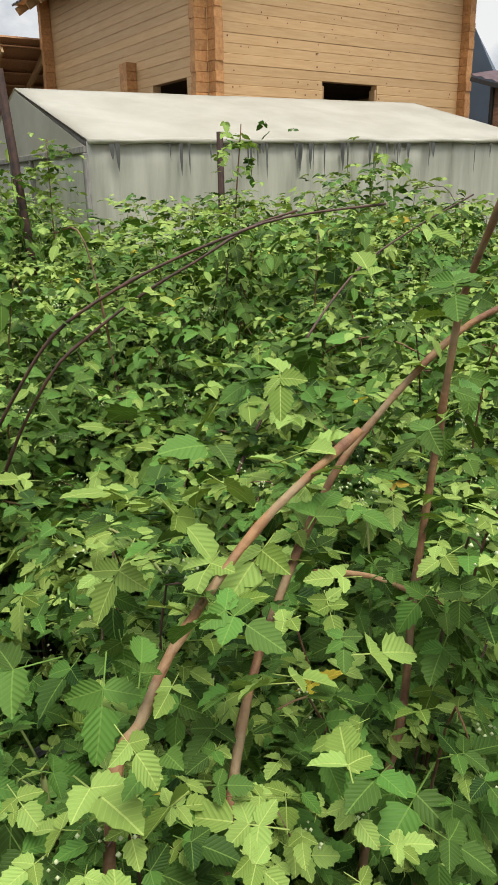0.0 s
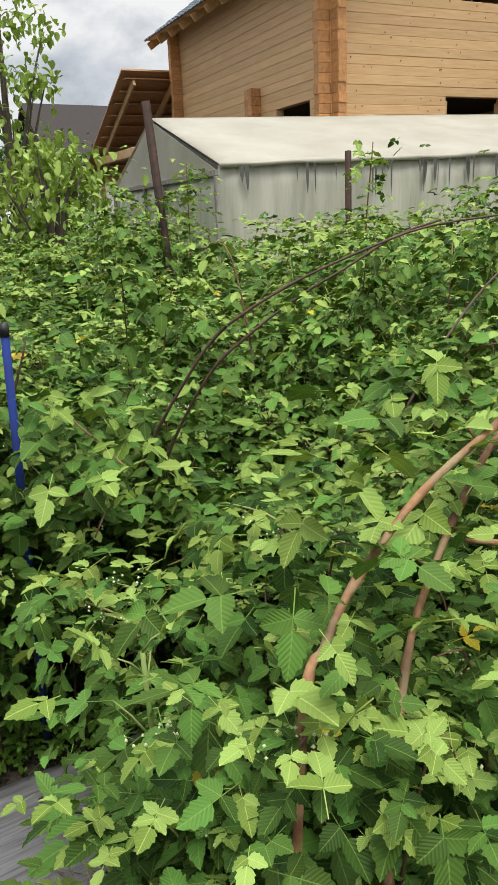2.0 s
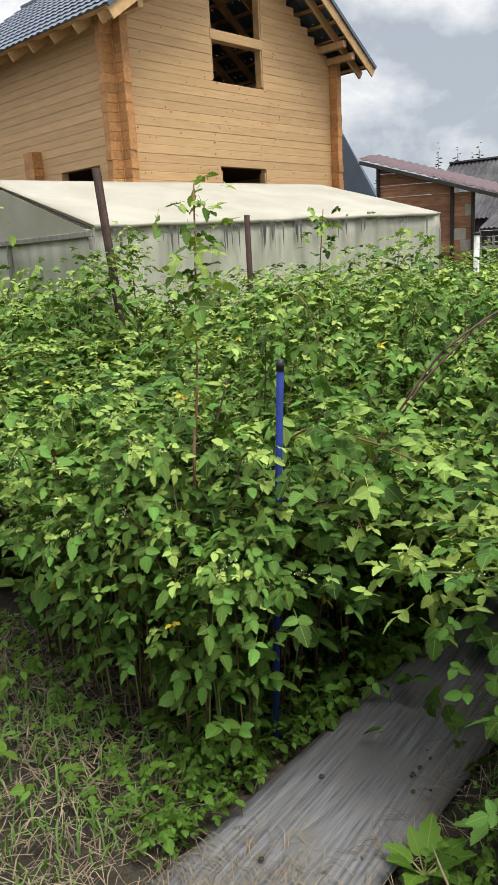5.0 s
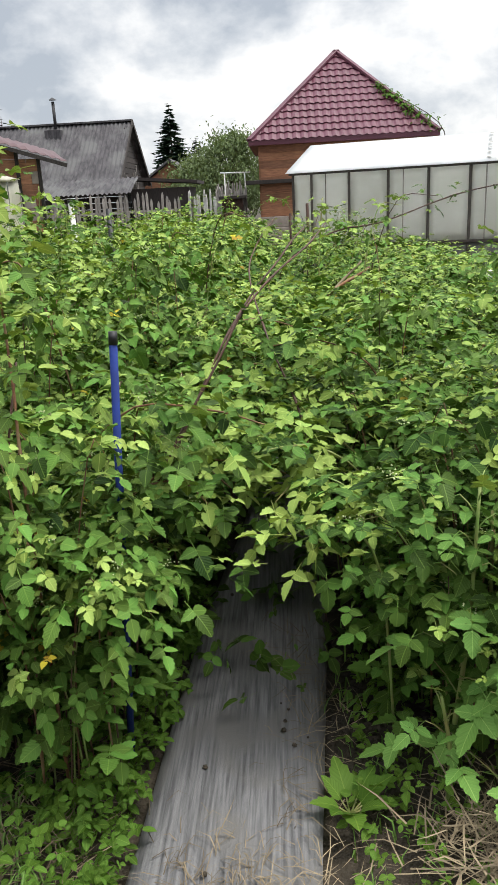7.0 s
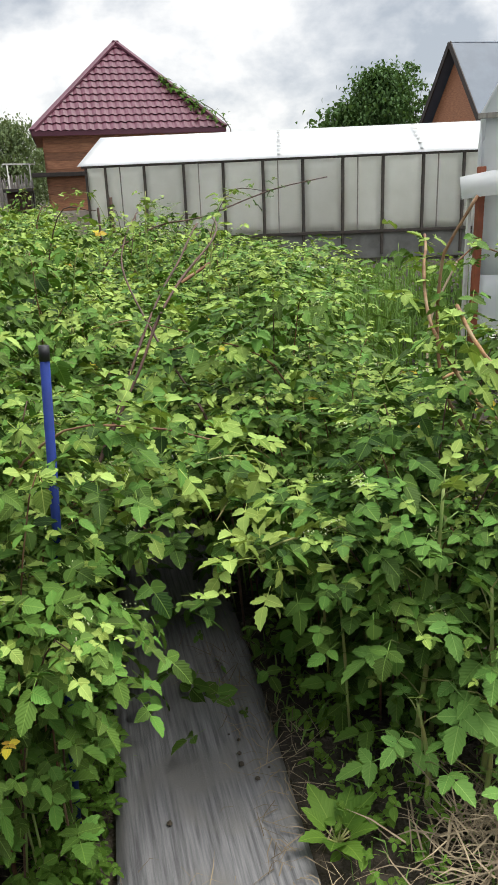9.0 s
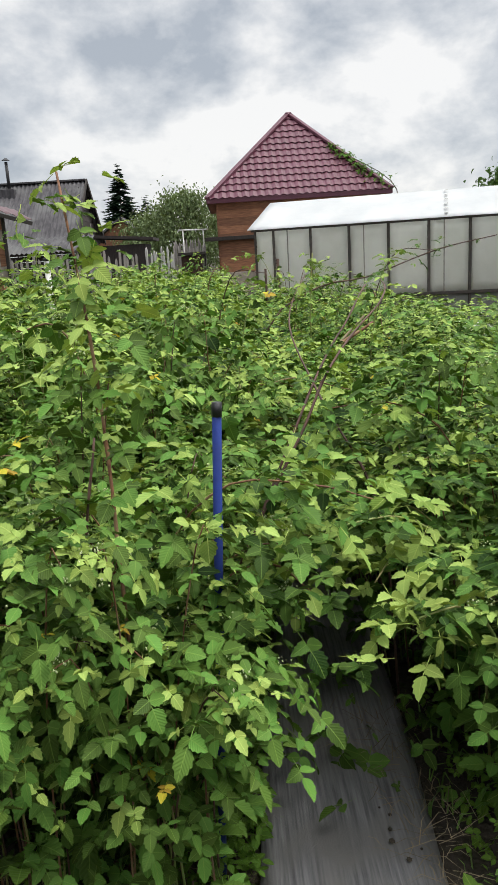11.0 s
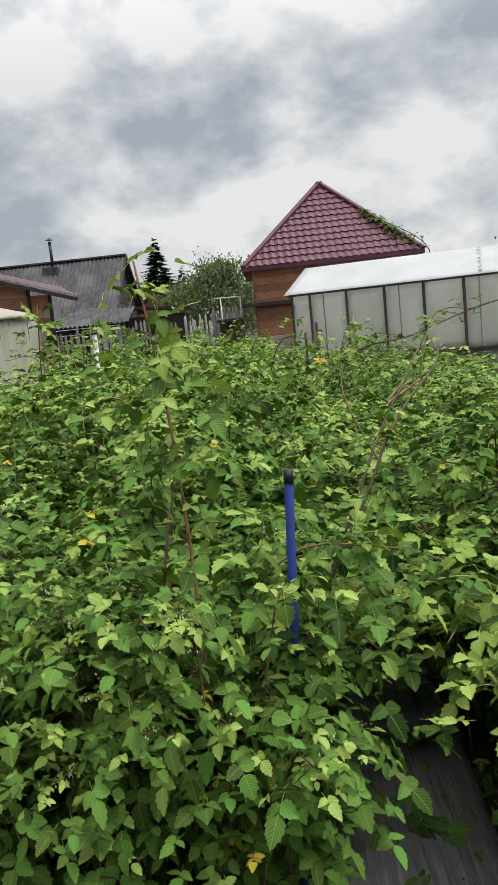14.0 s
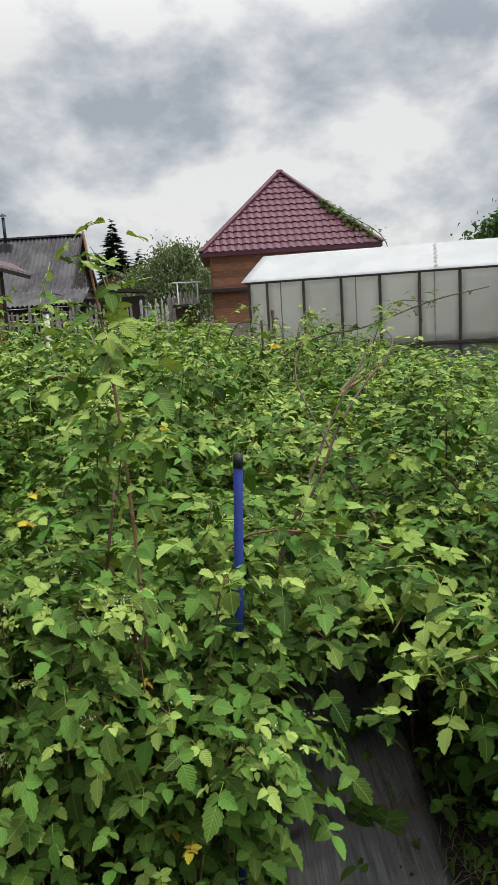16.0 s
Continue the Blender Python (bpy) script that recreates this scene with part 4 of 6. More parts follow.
def build_shed():
    s = thing("plank_shed", "low brown plank shed with a sloping dark red roof", "shed")
    a, b = Vector((-5.19, 10.24, 0)), Vector((-3.69, 10.81, 0))
    d = (b - a).normalized()
    n = Vector((-d.y, d.x, 0))
    L = (b - a).length
    up = Vector((0, 0, 1))
    rng = random.Random(2)

    def top_at(u):
        return 2.86 - 0.50 * u / L

    def board(u0, u1, z0, z1, mat, out):
        """One board of the front, its upper edge cut to the roof's slope."""
        pts = [(u0, z0), (u1, z0), (u1, min(z1, top_at(u1))), (u0, min(z1, top_at(u0)))]
        if z1 > top_at(u1) and z1 < top_at(u0):
            cut = (2.86 - z1) / 0.50 * L
            pts = [(u0, z0), (u1, z0), (u1, top_at(u1)), (cut, z1), (u0, z1)] if z0 < top_at(u1) else [(u0, z0), ((2.86 - z0) / 0.50 * L, z0), (cut, z1), (u0, z1)]
        elif z0 > top_at(u1):
            pts = [(u0, z0), ((2.86 - z0) / 0.50 * L, z0), (u0, top_at(u0))]
        slab("board", [tuple(a + d * u + up * z - n * out) for u, z in pts], 0.03, mat, s)
    for i in range(15):
        z0, z1 = 0.05 + i * 0.192, 0.05 + i * 0.192 + 0.186
        if z0 > top_at(0) - 0.03:
            break
        if z0 < top_at(0.78 * L) - 0.02:
            board(0, 0.775 * L, z0, z1, M_REDWOOD, rng.uniform(0, 0.008))
        else:
            board(0, L, z0, z1, M_REDWOOD, rng.uniform(0, 0.008))
        if z0 < top_at(L) - 0.02:
            cut = rng.uniform(0.86, 0.92) * L
            board(0.785 * L, cut - 0.004, z0, z1, M_REDWOOD if i % 4 else M_GREYBLOCK, rng.uniform(0, 0.012))
            board(cut, L, z0, z1, M_GREYBLOCK if i % 3 == 1 else M_REDWOOD, rng.uniform(0, 0.012))
    for u in (0.02, 0.78, 0.99):
        p = a + d * L * u - n * 0.03
        bar("post", p, p + up * (top_at(L * u) - 0.02), 0.05, 0.05, M_DARKWOOD, s)
    turn = math.degrees(math.atan2(d.y, d.x))
    me = unit_plank("board", 0.035, 0.19, M_REDWOOD, 0.005)
    for z in range(12):
        lay("board", me, b + Vector((0, 0, 0.05 + z * 0.192)), turn + 90, 2.6, s)
        lay("board", me, a + n * 2.6 + Vector((0, 0, 0.05 + z * 0.192)), turn, L, s)
    o, q = a - d * 0.26 - n * 0.22, b + d * 0.42 - n * 0.22
    zl, zr = 2.86 + 0.5 * 0.26 / L, 2.36 - 0.5 * 0.42 / L
    back = n * 3.2 + up * 0.40
    roof = corrugated(o + up * (zl + 0.05), q + up * zr - o - up * zl, (q + up * zr - o - up * zl).length, back, back.length, wave=0.16, crest=0.01)
    sheet_ob = mesh_object("roof", roof, M_SHEDROOF, s, "faded dark red corrugated sheet roof")
    mod = sheet_ob.modifiers.new("thickness", "SOLIDIFY")
    mod.thickness = 0.006
    bar("roof_edge", o + up * (zl - 0.01), q + up * (zr - 0.01), 0.03, 0.06, M_DARKWOOD, s)
    bar("roof_edge", o + back + up * (zl - 0.01), q + back + up * (zr - 0.01), 0.03, 0.06, M_DARKWOOD, s)


build_shed()


def build_barn():
    h = thing("old_barn", "old dark wooden barn under a weathered grey corrugated roof", "barn")
    ex0, ex1, ye, yr, ze, zr = -10.3, -4.95, 23.3, 26.2, 2.3, 4.4
    up = Vector((0, yr - ye, zr - ze))
    mesh_object("roof_sheet", corrugated((ex0, ye, ze), (1, 0, 0), ex1 - ex0, up, up.length), M_SLATE, h)
    up2 = Vector((0, -(yr - ye), zr - ze))
    mesh_object("roof_sheet", corrugated((ex1, 2 * yr - ye, ze), (-1, 0, 0), ex1 - ex0, up2, up2.length), M_SLATE, h)
    bar("ridge_cap", (ex0, yr, zr + 0.03), (ex1, yr, zr + 0.03), 0.25, 0.06, M_SLATE, h)
    mesh_object("lean_to_roof", corrugated((-7.6, 21.9, 1.95), (1, 0, 0), 3.2, Vector((0, 1.6, 0.5)), 1.68), M_SLATE, h, "paler lower sheet roof")
    me = unit_plank("board", 0.03, 0.18, M_DARKWOOD, 0.004)
    for i in range(12):
        lay("board", me, (ex0 + 0.2, ye + 0.3, i * 0.19), 0, ex1 - ex0 - 0.4, h)
    for i in range(22):
        z = i * 0.19
        half = (yr - ye - 0.25) * min(1, max(0, (zr - 0.1 - z) / (zr - ze)))
        if half > 0.1:
            lay("board", me, (ex1 - 0.2, yr - half, z), 90, 2 * half, h)
    rng = random.Random(8)
    for i in range(7):
        y = yr - 1.6 + i * 0.45
        bar("gable_batten", (ex1 - 0.19 + 0.03, y, 1.2), (ex1 - 0.16, y + rng.uniform(-0.4, 0.4), 2.4 + rng.uniform(0, 0.7)), 0.03, 0.05, M_OLDWOOD, h)
    bar("verge_board", (ex1 + 0.02, ye, ze), (ex1 + 0.02, yr, zr), 0.03, 0.16, M_DARKWOOD, h)
    bar("verge_board", (ex1 + 0.02, 2 * yr - ye, ze), (ex1 + 0.02, yr, zr), 0.03, 0.16, M_DARKWOOD, h)
    p = thing("stove_pipe", "thin black metal stove pipe with a small cap on the barn", "chimney pipe", (-7.62, 26.0, 4.1))
    tube_part("pipe", [(0, 0, 0), (0, 0, 1.05)], 0.055, 0.055, M_BLACK, p, sides=10)
    bm = bmesh.new()
    bmesh.ops.create_cone(bm, cap_ends=True, segments=10, radius1=0.14, radius2=0.02, depth=0.08)
    bmesh.ops.translate(bm, vec=(0, 0, 1.14), verts=bm.verts)
    part("cap", bm, M_BLACK, p)
    box_part("flashing", (-0.28, -0.5, -0.22), (0.28, -0.15, 0.1), M_SLATE, p)
    s = thing("low_shed", "low black tarred shed beside the fence", "shed")
    box_part("wall", (-4.9, 24.6, 0), (-2.9, 26.6, 2.1), M_DARKWOOD, s)
    slab("roof", [(-5.0, 24.4, 2.5), (-2.6, 24.4, 2.3), (-2.6, 26.8, 2.3), (-5.0, 26.8, 2.5)], 0.1, M_DARKWOOD, s)
    c = thing("far_cottage", "small far cottage with a brown gable", "house")
    box_part("wall", (-8.6, 44, 0), (-4.6, 47, 2.3), M_REDWOOD, c)
    slab("gable", [(-8.6, 43.98, 2.3), (-4.6, 43.98, 2.3), (-6.2, 43.98, 3.9)], 0.06, M_REDWOOD, c)
    slab("roof_slope", [(-9.0, 43.7, 2.2), (-6.2, 43.7, 4.1), (-6.2, 47.2, 4.1), (-9.0, 47.2, 2.2)], 0.1, M_SLATE, c)
    slab("roof_slope", [(-6.2, 43.7, 4.1), (-4.2, 43.7, 2.2), (-4.2, 47.2, 2.2), (-6.2, 47.2, 4.1)], 0.1, M_SLATE, c)


build_barn()


def picket_fence(name, label, a, b, high, mat, gap, seed, rails=2, w=0.075):
    f = thing(name, label, "fence")
    rng = random.Random(seed)
    a, b = Vector(a), Vector(b)
    d = (b - a).normalized()
    L, turn = (b - a).length, math.degrees(math.atan2(d.y, d.x))
    bm = bmesh.new()
    pts = [(0, 0), (w, 0), (w, 0.95), (w / 2, 1.0), (0, 0.95)]
    fr, bk = [bm.verts.new((x, 0, z)) for x, z in pts], [bm.verts.new((x, 0.02, z)) for x, z in pts]
    bm.faces.new(fr), bm.faces.new(list(reversed(bk)))
    for i in range(5):
        bm.faces.new((fr[i], bk[i], bk[(i + 1) % 5], fr[(i + 1) % 5]))
    bmesh.ops.recalc_face_normals(bm, faces=bm.faces)
    me = bpy.data.meshes.new("picket")
    bm.to_mesh(me)
    bm.free()
    me.materials.append(mat)
    u = 0
    while u < L:
        ob = new("picket", me)
        p = a + d * u
        ob.matrix_basis = pose(p.x, p.y, 0, 0, rng.uniform(-3, 3), turn) @ Matrix.Diagonal((1, 1, high * rng.uniform(0.9, 1.06), 1))
        ob.parent = f
        u += gap * rng.uniform(0.85, 1.2)
    for r in range(rails):
        z = high * (0.25 + 0.5 * r)
        q = Vector((-d.y, d.x, 0)) * 0.045
        bar("rail", a + q + Vector((0, 0, z)), b + q + Vector((0, 0, z)), 0.04, 0.07, M_OLDWOOD, f)
    return f


picket_fence("picket_fence", "weathered grey picket fence with uneven tops", (-7.2, 19.8, 0), (-2.9, 21.6, 0), 1.85, M_OLDWOOD, 0.13, 1)
picket_fence("white_picket_fence", "short whitewashed picket fence", (-2.75, 22.6, 0), (-1.75, 21.6, 0), 1.85, M_WHITEWOOD, 0.14, 2)
picket_fence("board_fence", "grey leaning board fence beside the small house", (-1.75, 21.6, 0), (-0.75, 18.9, 0), 1.95, M_OLDWOOD, 0.1, 3, w=0.095)


def build_yard_things():
    b = thing("metal_box", "dark rusty metal box standing by the fence", "box")
    box_part("body", (-1.35, 18.5, 0), (-0.8, 19.0, 1.6), M_RUST, b)
    box_part("lid", (-1.42, 18.4, 1.6), (-0.7, 19.1, 1.68), M_DARKWOOD, b)
    w = thing("roof_rack", "light tube frame above the board fence", "frame")
    for x in (-1.3, -0.75):
        tube_part("upright", [(x, 19.3, 0), (x, 19.3, 2.28)], 0.018, 0.018, M_WHITEWOOD, w)
    tube_part("cross_tube", [(-1.42, 19.3, 2.28), (-0.6, 19.3, 2.26)], 0.018, 0.018, M_WHITEWOOD, w)
    # blue-roofed house behind the long greenhouse
    h = thing("blue_roof_house", "house with a steep steel-blue roof and a brick chimney", "house", (1.7, 0, 0))
    box_part("wall", (14.4, 25.6, 0), (19.4, 31, 3.1), M_REDWOOD, h)
    slab("gable", [(14.38, 25.5, 3.0), (14.38, 31.1, 3.0), (14.38, 28.3, 6.3)], 0.08, M_REDWOOD, h)
    slab("roof_slope", [(13.9, 25.0, 2.7), (20, 25.0, 2.7), (20, 28.3, 6.6), (13.9, 28.3, 6.6)], 0.08, M_STEELROOF, h)
    slab("roof_slope", [(20, 31.6, 2.7), (13.9, 31.6, 2.7), (13.9, 28.3, 6.6), (20, 28.3, 6.6)], 0.08, M_STEELROOF, h)
    bar("verge_board", (13.86, 25.0, 2.62), (13.86, 28.3, 6.52), 0.05, 0.22, M_DARKWOOD, h)
    bar("verge_board", (13.86, 31.6, 2.62), (13.86, 28.3, 6.52), 0.05, 0.22, M_DARKWOOD, h)
    c = new("chimney")
    c.parent = h
    box_part("stack", (16.75, 27.2, 5.2), (17.2, 27.7, 7.0), M_BRICK, c)
    box_part("crown", (16.68, 27.13, 6.9), (17.27, 27.77, 7.02), M_BRICK, c)
    slab("rain_cap", [(16.6, 27.05, 7.2), (17.35, 27.05, 7.2), (17.0, 27.45, 7.4)], 0.03, M_SLATE, c)
    for x in (16.75, 17.17):
        bar("cap_leg", (x, 27.4, 7.0), (x, 27.4, 7.22), 0.02, 0.02, M_SLATE, c)
    # house far behind on the other side
    h = thing("brown_roof_house", "far house with a brown gable roof", "house")
    box_part("wall", (-27, 8.0, 0), (-22.5, 12.5, 3.0), M_WHITEWOOD, h)
    slab("roof_slope", [(-22.2, 7.6, 2.9), (-22.2, 12.9, 2.9), (-24.75, 12.9, 5.2), (-24.75, 7.6, 5.2)], 0.1, M_DARKWOOD, h)
    slab("roof_slope", [(-27.3, 12.9, 2.9), (-27.3, 7.6, 2.9), (-24.75, 7.6, 5.2), (-24.75, 12.9, 5.2)], 0.1, M_DARKWOOD, h)
    slab("gable", [(-27, 8.05, 2.9), (-22.5, 8.05, 2.9), (-24.75, 8.05, 5.05)], 0.08, M_REDWOOD, h)
    # lean-to steel gable behind the timber house
    g = thing("metal_hangar", "grey-blue metal hangar wall behind the timber house", "hangar")
    slab("sloping_wall", [(-12.0, 14.2, 0), (-6.7, 16.3, 0), (-8.95, 15.4, 4.7), (-12.0, 14.2, 4.7)], 0.06, M_STEELROOF, g)
    slab("end_wall", [(-6.7, 16.3, 0), (-8.0, 19.5, 0), (-8.95, 15.4, 4.7)], 0.06, M_STEELROOF, g)


build_yard_things()

# ---------------------------------------------------------------- white film tent with a raised bed
TO = Vector((3.12, 3.95, 0))
TD = Vector((0.86, -0.5, 0)).normalized()
TN = Vector((0.5, 0.86, 0)).normalized()


def build_tent():
    g = thing("film_tent", "white plastic film tunnel with its front flap rolled up", "greenhouse")

    def at(s, w, z):
        p = TO + TD * s + TN * w
        return (p.x, p.y, z)
    prof = [(0.0, 0.05), (0.0, 1.0), (0.02, 1.95), (0.42, 2.75), (1.0, 3.2), (1.6, 3.3), (2.2, 3.2), (2.8, 2.75), (3.2, 1.95), (3.2, 0.05)]
    for i, ((s0, z0), (s1, z1)) in enumerate(zip(prof[:-1], prof[1:])):
        sheet("cover_sheet", [at(s0, 5.0, z0), at(s0, 0.0, z0), at(s1, 0.0, z1), at(s1, 5.0, z1)], M_WHITEFILM, g, wob=0.02, seed=i)
    sheet("front_sheet", [at(0.06, 0.03, 0.75), at(3.15, 0.03, 0.75), at(3.15, 0.03, 1.96), at(0.06, 0.03, 1.96)], M_WHITEFILM, g, wob=0.06, seed=31)
    slab("front_gable", [at(0.0, 0.02, 1.96), at(3.2, 0.02, 1.96), at(2.8, 0.02, 2.74), at(2.2, 0.02, 3.18), at(1.6, 0.02, 3.28), at(1.0, 0.02, 3.18), at(0.43, 0.02, 2.74)], 0.006, M_WHITEFILM, g)
    sheet("back_sheet", [at(3.2, 5, 0.05), at(0, 5, 0.05), at(0, 5, 2.0), at(3.2, 5, 2.0)], M_WHITEFILM, g, wob=0.04, seed=32)
    slab("back_gable", [at(0.0, 5, 2.0), at(3.2, 5, 2.0), at(2.2, 5, 3.18), at(1.0, 5, 3.18)], 0.006, M_WHITEFILM, g)
    sheet("hanging_flap", [at(0.02, -0.03, 0.02), at(0.36, -0.06, 0.06), at(0.5, -0.05, 0.76), at(0.02, -0.03, 0.76)], M_WHITEFILM, g, wob=0.07, seed=33)
    pts = [Vector(at(s, -0.14, 1.46 + 0.05 * s + 0.02 * noise.noise(Vector((s * 3, 0, 0))))) for s in np.arange(-0.1, 3.3, 0.12)]
    tube_part("rolled_flap", pts, 0.085, 0.11, M_WHITEFILM, g, sides=12, wob=0.13, seed=3)
    bar("corner_post", at(0.05, -0.06, 0), at(0.05, -0.06, 1.6), 0.055, 0.055, M_REDPOST, g, "red-brown painted corner post")
    bar("edge_lath", at(-0.03, -0.045, 0), at(-0.03, -0.045, 1.4), 0.03, 0.03, M_WHITEWOOD, g)
    bar("ridge_lath", at(0.0, -0.01, 1.97), at(3.2, -0.01, 1.97), 0.03, 0.04, M_OLDWOOD, g)
    b = thing("raised_bed", "pale timber raised bed edging with dark soil", "raised bed")
    for z in (0.13, 0.27):
        bar("edge_board", at(0.2, -0.55, z), at(2.6, -0.75, z), 0.05, 0.13, M_CONCRETE, b)
        bar("edge_board", at(0.2, -0.52, z), at(0.25, -0.08, z), 0.05, 0.13, M_CONCRETE, b)
    slab("bed_soil", [at(0.22, -0.52, 0.29), at(2.6, -0.72, 0.29), at(2.6, -0.06, 0.29), at(0.25, -0.06, 0.29)], 0.25, M_SOIL, b)
    rng = random.Random(6)
    blades("bed_plants", [at(rng.uniform(0.35, 2.4), rng.uniform(-0.5, -0.1), 0.28) for _ in range(90)], rng, M_GRASS, 0.34, 0.012, "dark strap-leaved plants in the raised bed", "plants", 0.6)


build_tent()

# ---------------------------------------------------------------- posts and stakes


def stake(name, label, base, top, r, mat, cap=None, flat=False):
    s = thing(name, label, "stake", base, group="stakes in the plot")
    t = Vector(top) - Vector(base)
    tube_part("shaft", [(0, 0, -0.02), t * 0.5, t], r, r, mat, s, sides=8 if not flat else 4)
    if cap:
        tube_part("cap", [t - t.normalized() * 0.02, t + t.normalized() * 0.012], r * 1.12, r * 1.08, cap, s, sides=8)
    return s


stake("blue_stake", "upright blue painted metal stake with a black top", (-0.26, -0.175, 0), (-0.19, -0.15, 1.22), 0.0105, M_BLUE, M_BLACK)
stake("rusty_stake", "leaning rusty brown angle stake beside the film greenhouse", (-2.46, 1.52, 0), (-2.53, 1.40, 2.08), 0.026, M_RUST, flat=True)
stake("rusty_stake", "dark upright steel stake among raspberries", (-2.51, 2.86, 0), (-2.51, 2.86, 1.82), 0.022, M_RUST, flat=True)
stake("rusty_stake", "dark steel stake standing far in the rows", (-1.45, 5.6, 0), (-1.47, 5.62, 1.52), 0.028, M_BLACK, flat=True)
stake("rusty_stake", "short dark stake near the end of the rows", (0.33, 7.9, 0), (0.33, 7.9, 1.35), 0.02, M_RUST, flat=True)
stake("rusty_stake", "short dark stake near the end of the rows", (0.62, 9.6, 0), (0.60, 9.6, 1.45), 0.03, M_RUST, flat=True)
stake("pale_stake", "pale plastic stake with a dark rim among leaves", (-2.1, 6.6, 0), (-2.1, 6.6, 1.62), 0.035, M_WHITEWOOD, M_BLACK, flat=True)

sack = thing("white_sack", "crumpled white plastic sack lying among weeds", "sack", (3.1, 8.4, 0))
for k, (ox, oy, sc) in enumerate(((0, 0, 0.46), (-0.5, 0.2, 0.36))):
    bm = bmesh.new()
    bmesh.ops.create_icosphere(bm, subdivisions=4, radius=0.42 * sc)
    for v in bm.verts:
        fold = abs(noise.noise(v.co * 7 + Vector((k, 3, 0))))
        v.co *= 1 + 0.5 * noise.noise(v.co * 4.2 + Vector((k, 0, 0))) + 0.5 * fold + 0.1 * noise.noise(v.co * 24)
        v.co = Vector((v.co.x * 1.35 + ox, v.co.y * 0.8 + oy, 0.26 + max(0.0, v.co.z * 0.62 + 0.1)))
    part("bag", bm, M_BAG, sack)
box_part("crate", (-1.1, -0.25, 0), (0.45, 0.3, 0.26), M_OLDWOOD, sack)

# ---------------------------------------------------------------- trees and skyline


def leafy_tree(name, label, base, high, radius, seed, clumps, mat=None, squash=1.0, leaf=1.6, low=0.25, airy=1.0):
    t = thing(name, label, "tree", base)
    rng = random.Random(seed)
    lean = Vector((rng.uniform(-0.2, 0.2), rng.uniform(-0.2, 0.2), 0))
    stem = [Vector((0, 0, 0)), lean * 0.3 + Vector((0, 0, high * 0.35)), lean + Vector((0, 0, high * 0.85))]
    tube_part("trunk", stem, 0.035 * high * 0.5 + 0.03, 0.02, M_BARK, t, n=10, sides=8, wob=0.1)
    soup, limbs = Soup(), Soup()
    for c in range(clumps):
        a, u = rng.uniform(0, 6.28), rng.random()
        z = high * (low + (1 - low) * u ** 0.85)
        env = radius * math.sin(math.pi * min(0.97, 0.18 + 0.8 * (z / high - low) / (1 - low))) ** 0.7 * rng.uniform(0.45, 1.08)
        p = Vector((math.cos(a) * env, math.sin(a) * env * squash, z))
        if c % 3 == 0:
            s0 = smooth_line(stem, 10)[min(9, int(9 * max(0.15, z / high - 0.2)))]
            limbs.put(*tube_data(smooth_line([s0, s0.lerp(p, 0.5) + Vector((0, 0, 0.1)), p], 5), [0.03, 0.024, 0.018, 0.012, 0.006], 4))
        r = radius * rng.uniform(0.12, 0.3) * airy
        for _ in range(int(40 * rng.uniform(0.6, 1.3))):
            q = p + Vector((rng.gauss(0, r), rng.gauss(0, r), rng.gauss(0, r * 0.6)))
            put_leaf(soup, rng, LEAVES_TREE, q, (rng.gauss(0, 1), rng.gauss(0, 1)), leaf * rng.uniform(0.7, 1.3), rng.uniform(-10, 80))
    mesh_object("limb_mass", limbs.mesh("limb_mass"), M_BARK, t)["kind"] = "stuff"
    mesh_object("crown", soup.mesh("crown"), mat or M_TREE, t)
    return t


def spruce(name, label, base, high, radius, seed, tiers=44):
    t = thing(name, label, "tree", base)
    rng = random.Random(seed)
    tube_part("trunk", [(0, 0, 0), (0, 0, high * 0.5), (0, 0, high)], 0.018 * high, 0.01, M_BARK, t, n=6)
    s = Soup()
    for i in range(tiers):
        f = i / (tiers - 1)
        z0 = high * (0.06 + 0.93 * f)
        r = radius * (1 - f) ** 0.85 + 0.05
        for k in range(max(5, int(9 * (1 - 0.5 * f)))):
            a = k * 2.4 + i * 1.1 + rng.uniform(-0.3, 0.3)
            ln = r * rng.uniform(0.6, 1.12)
            d = np.array([math.cos(a), math.sin(a), 0])
            side = np.array([-d[1], d[0], 0])
            z = z0 + rng.uniform(-1.6, 1.6) * high / tiers
            o = np.array([0, 0, z])
            for m in range(4):
                g = (m + 0.5) / 4
                p = o + d * ln * g + (0, 0, (-0.45 * g + 0.22 * g * g) * ln)
                w = (0.16 + 0.16 * (1 - g)) * (0.5 + radius * 0.35) * min(1.0, 0.3 + 1.1 * r / radius)
                for sg in (1, -1):
                    s.put([p, p + d * w * 1.2 + side * sg * w + (0, 0, -0.25 * w), p + d * w * 1.9 + (0, 0, -0.2 * w), p + d * 0.6 * w + (0, 0, -0.55 * w)], [(0, 1, 2), (0, 3, 1)])
    mesh_object("crown", s.mesh("crown", False), M_NEEDLE, t)
    return t


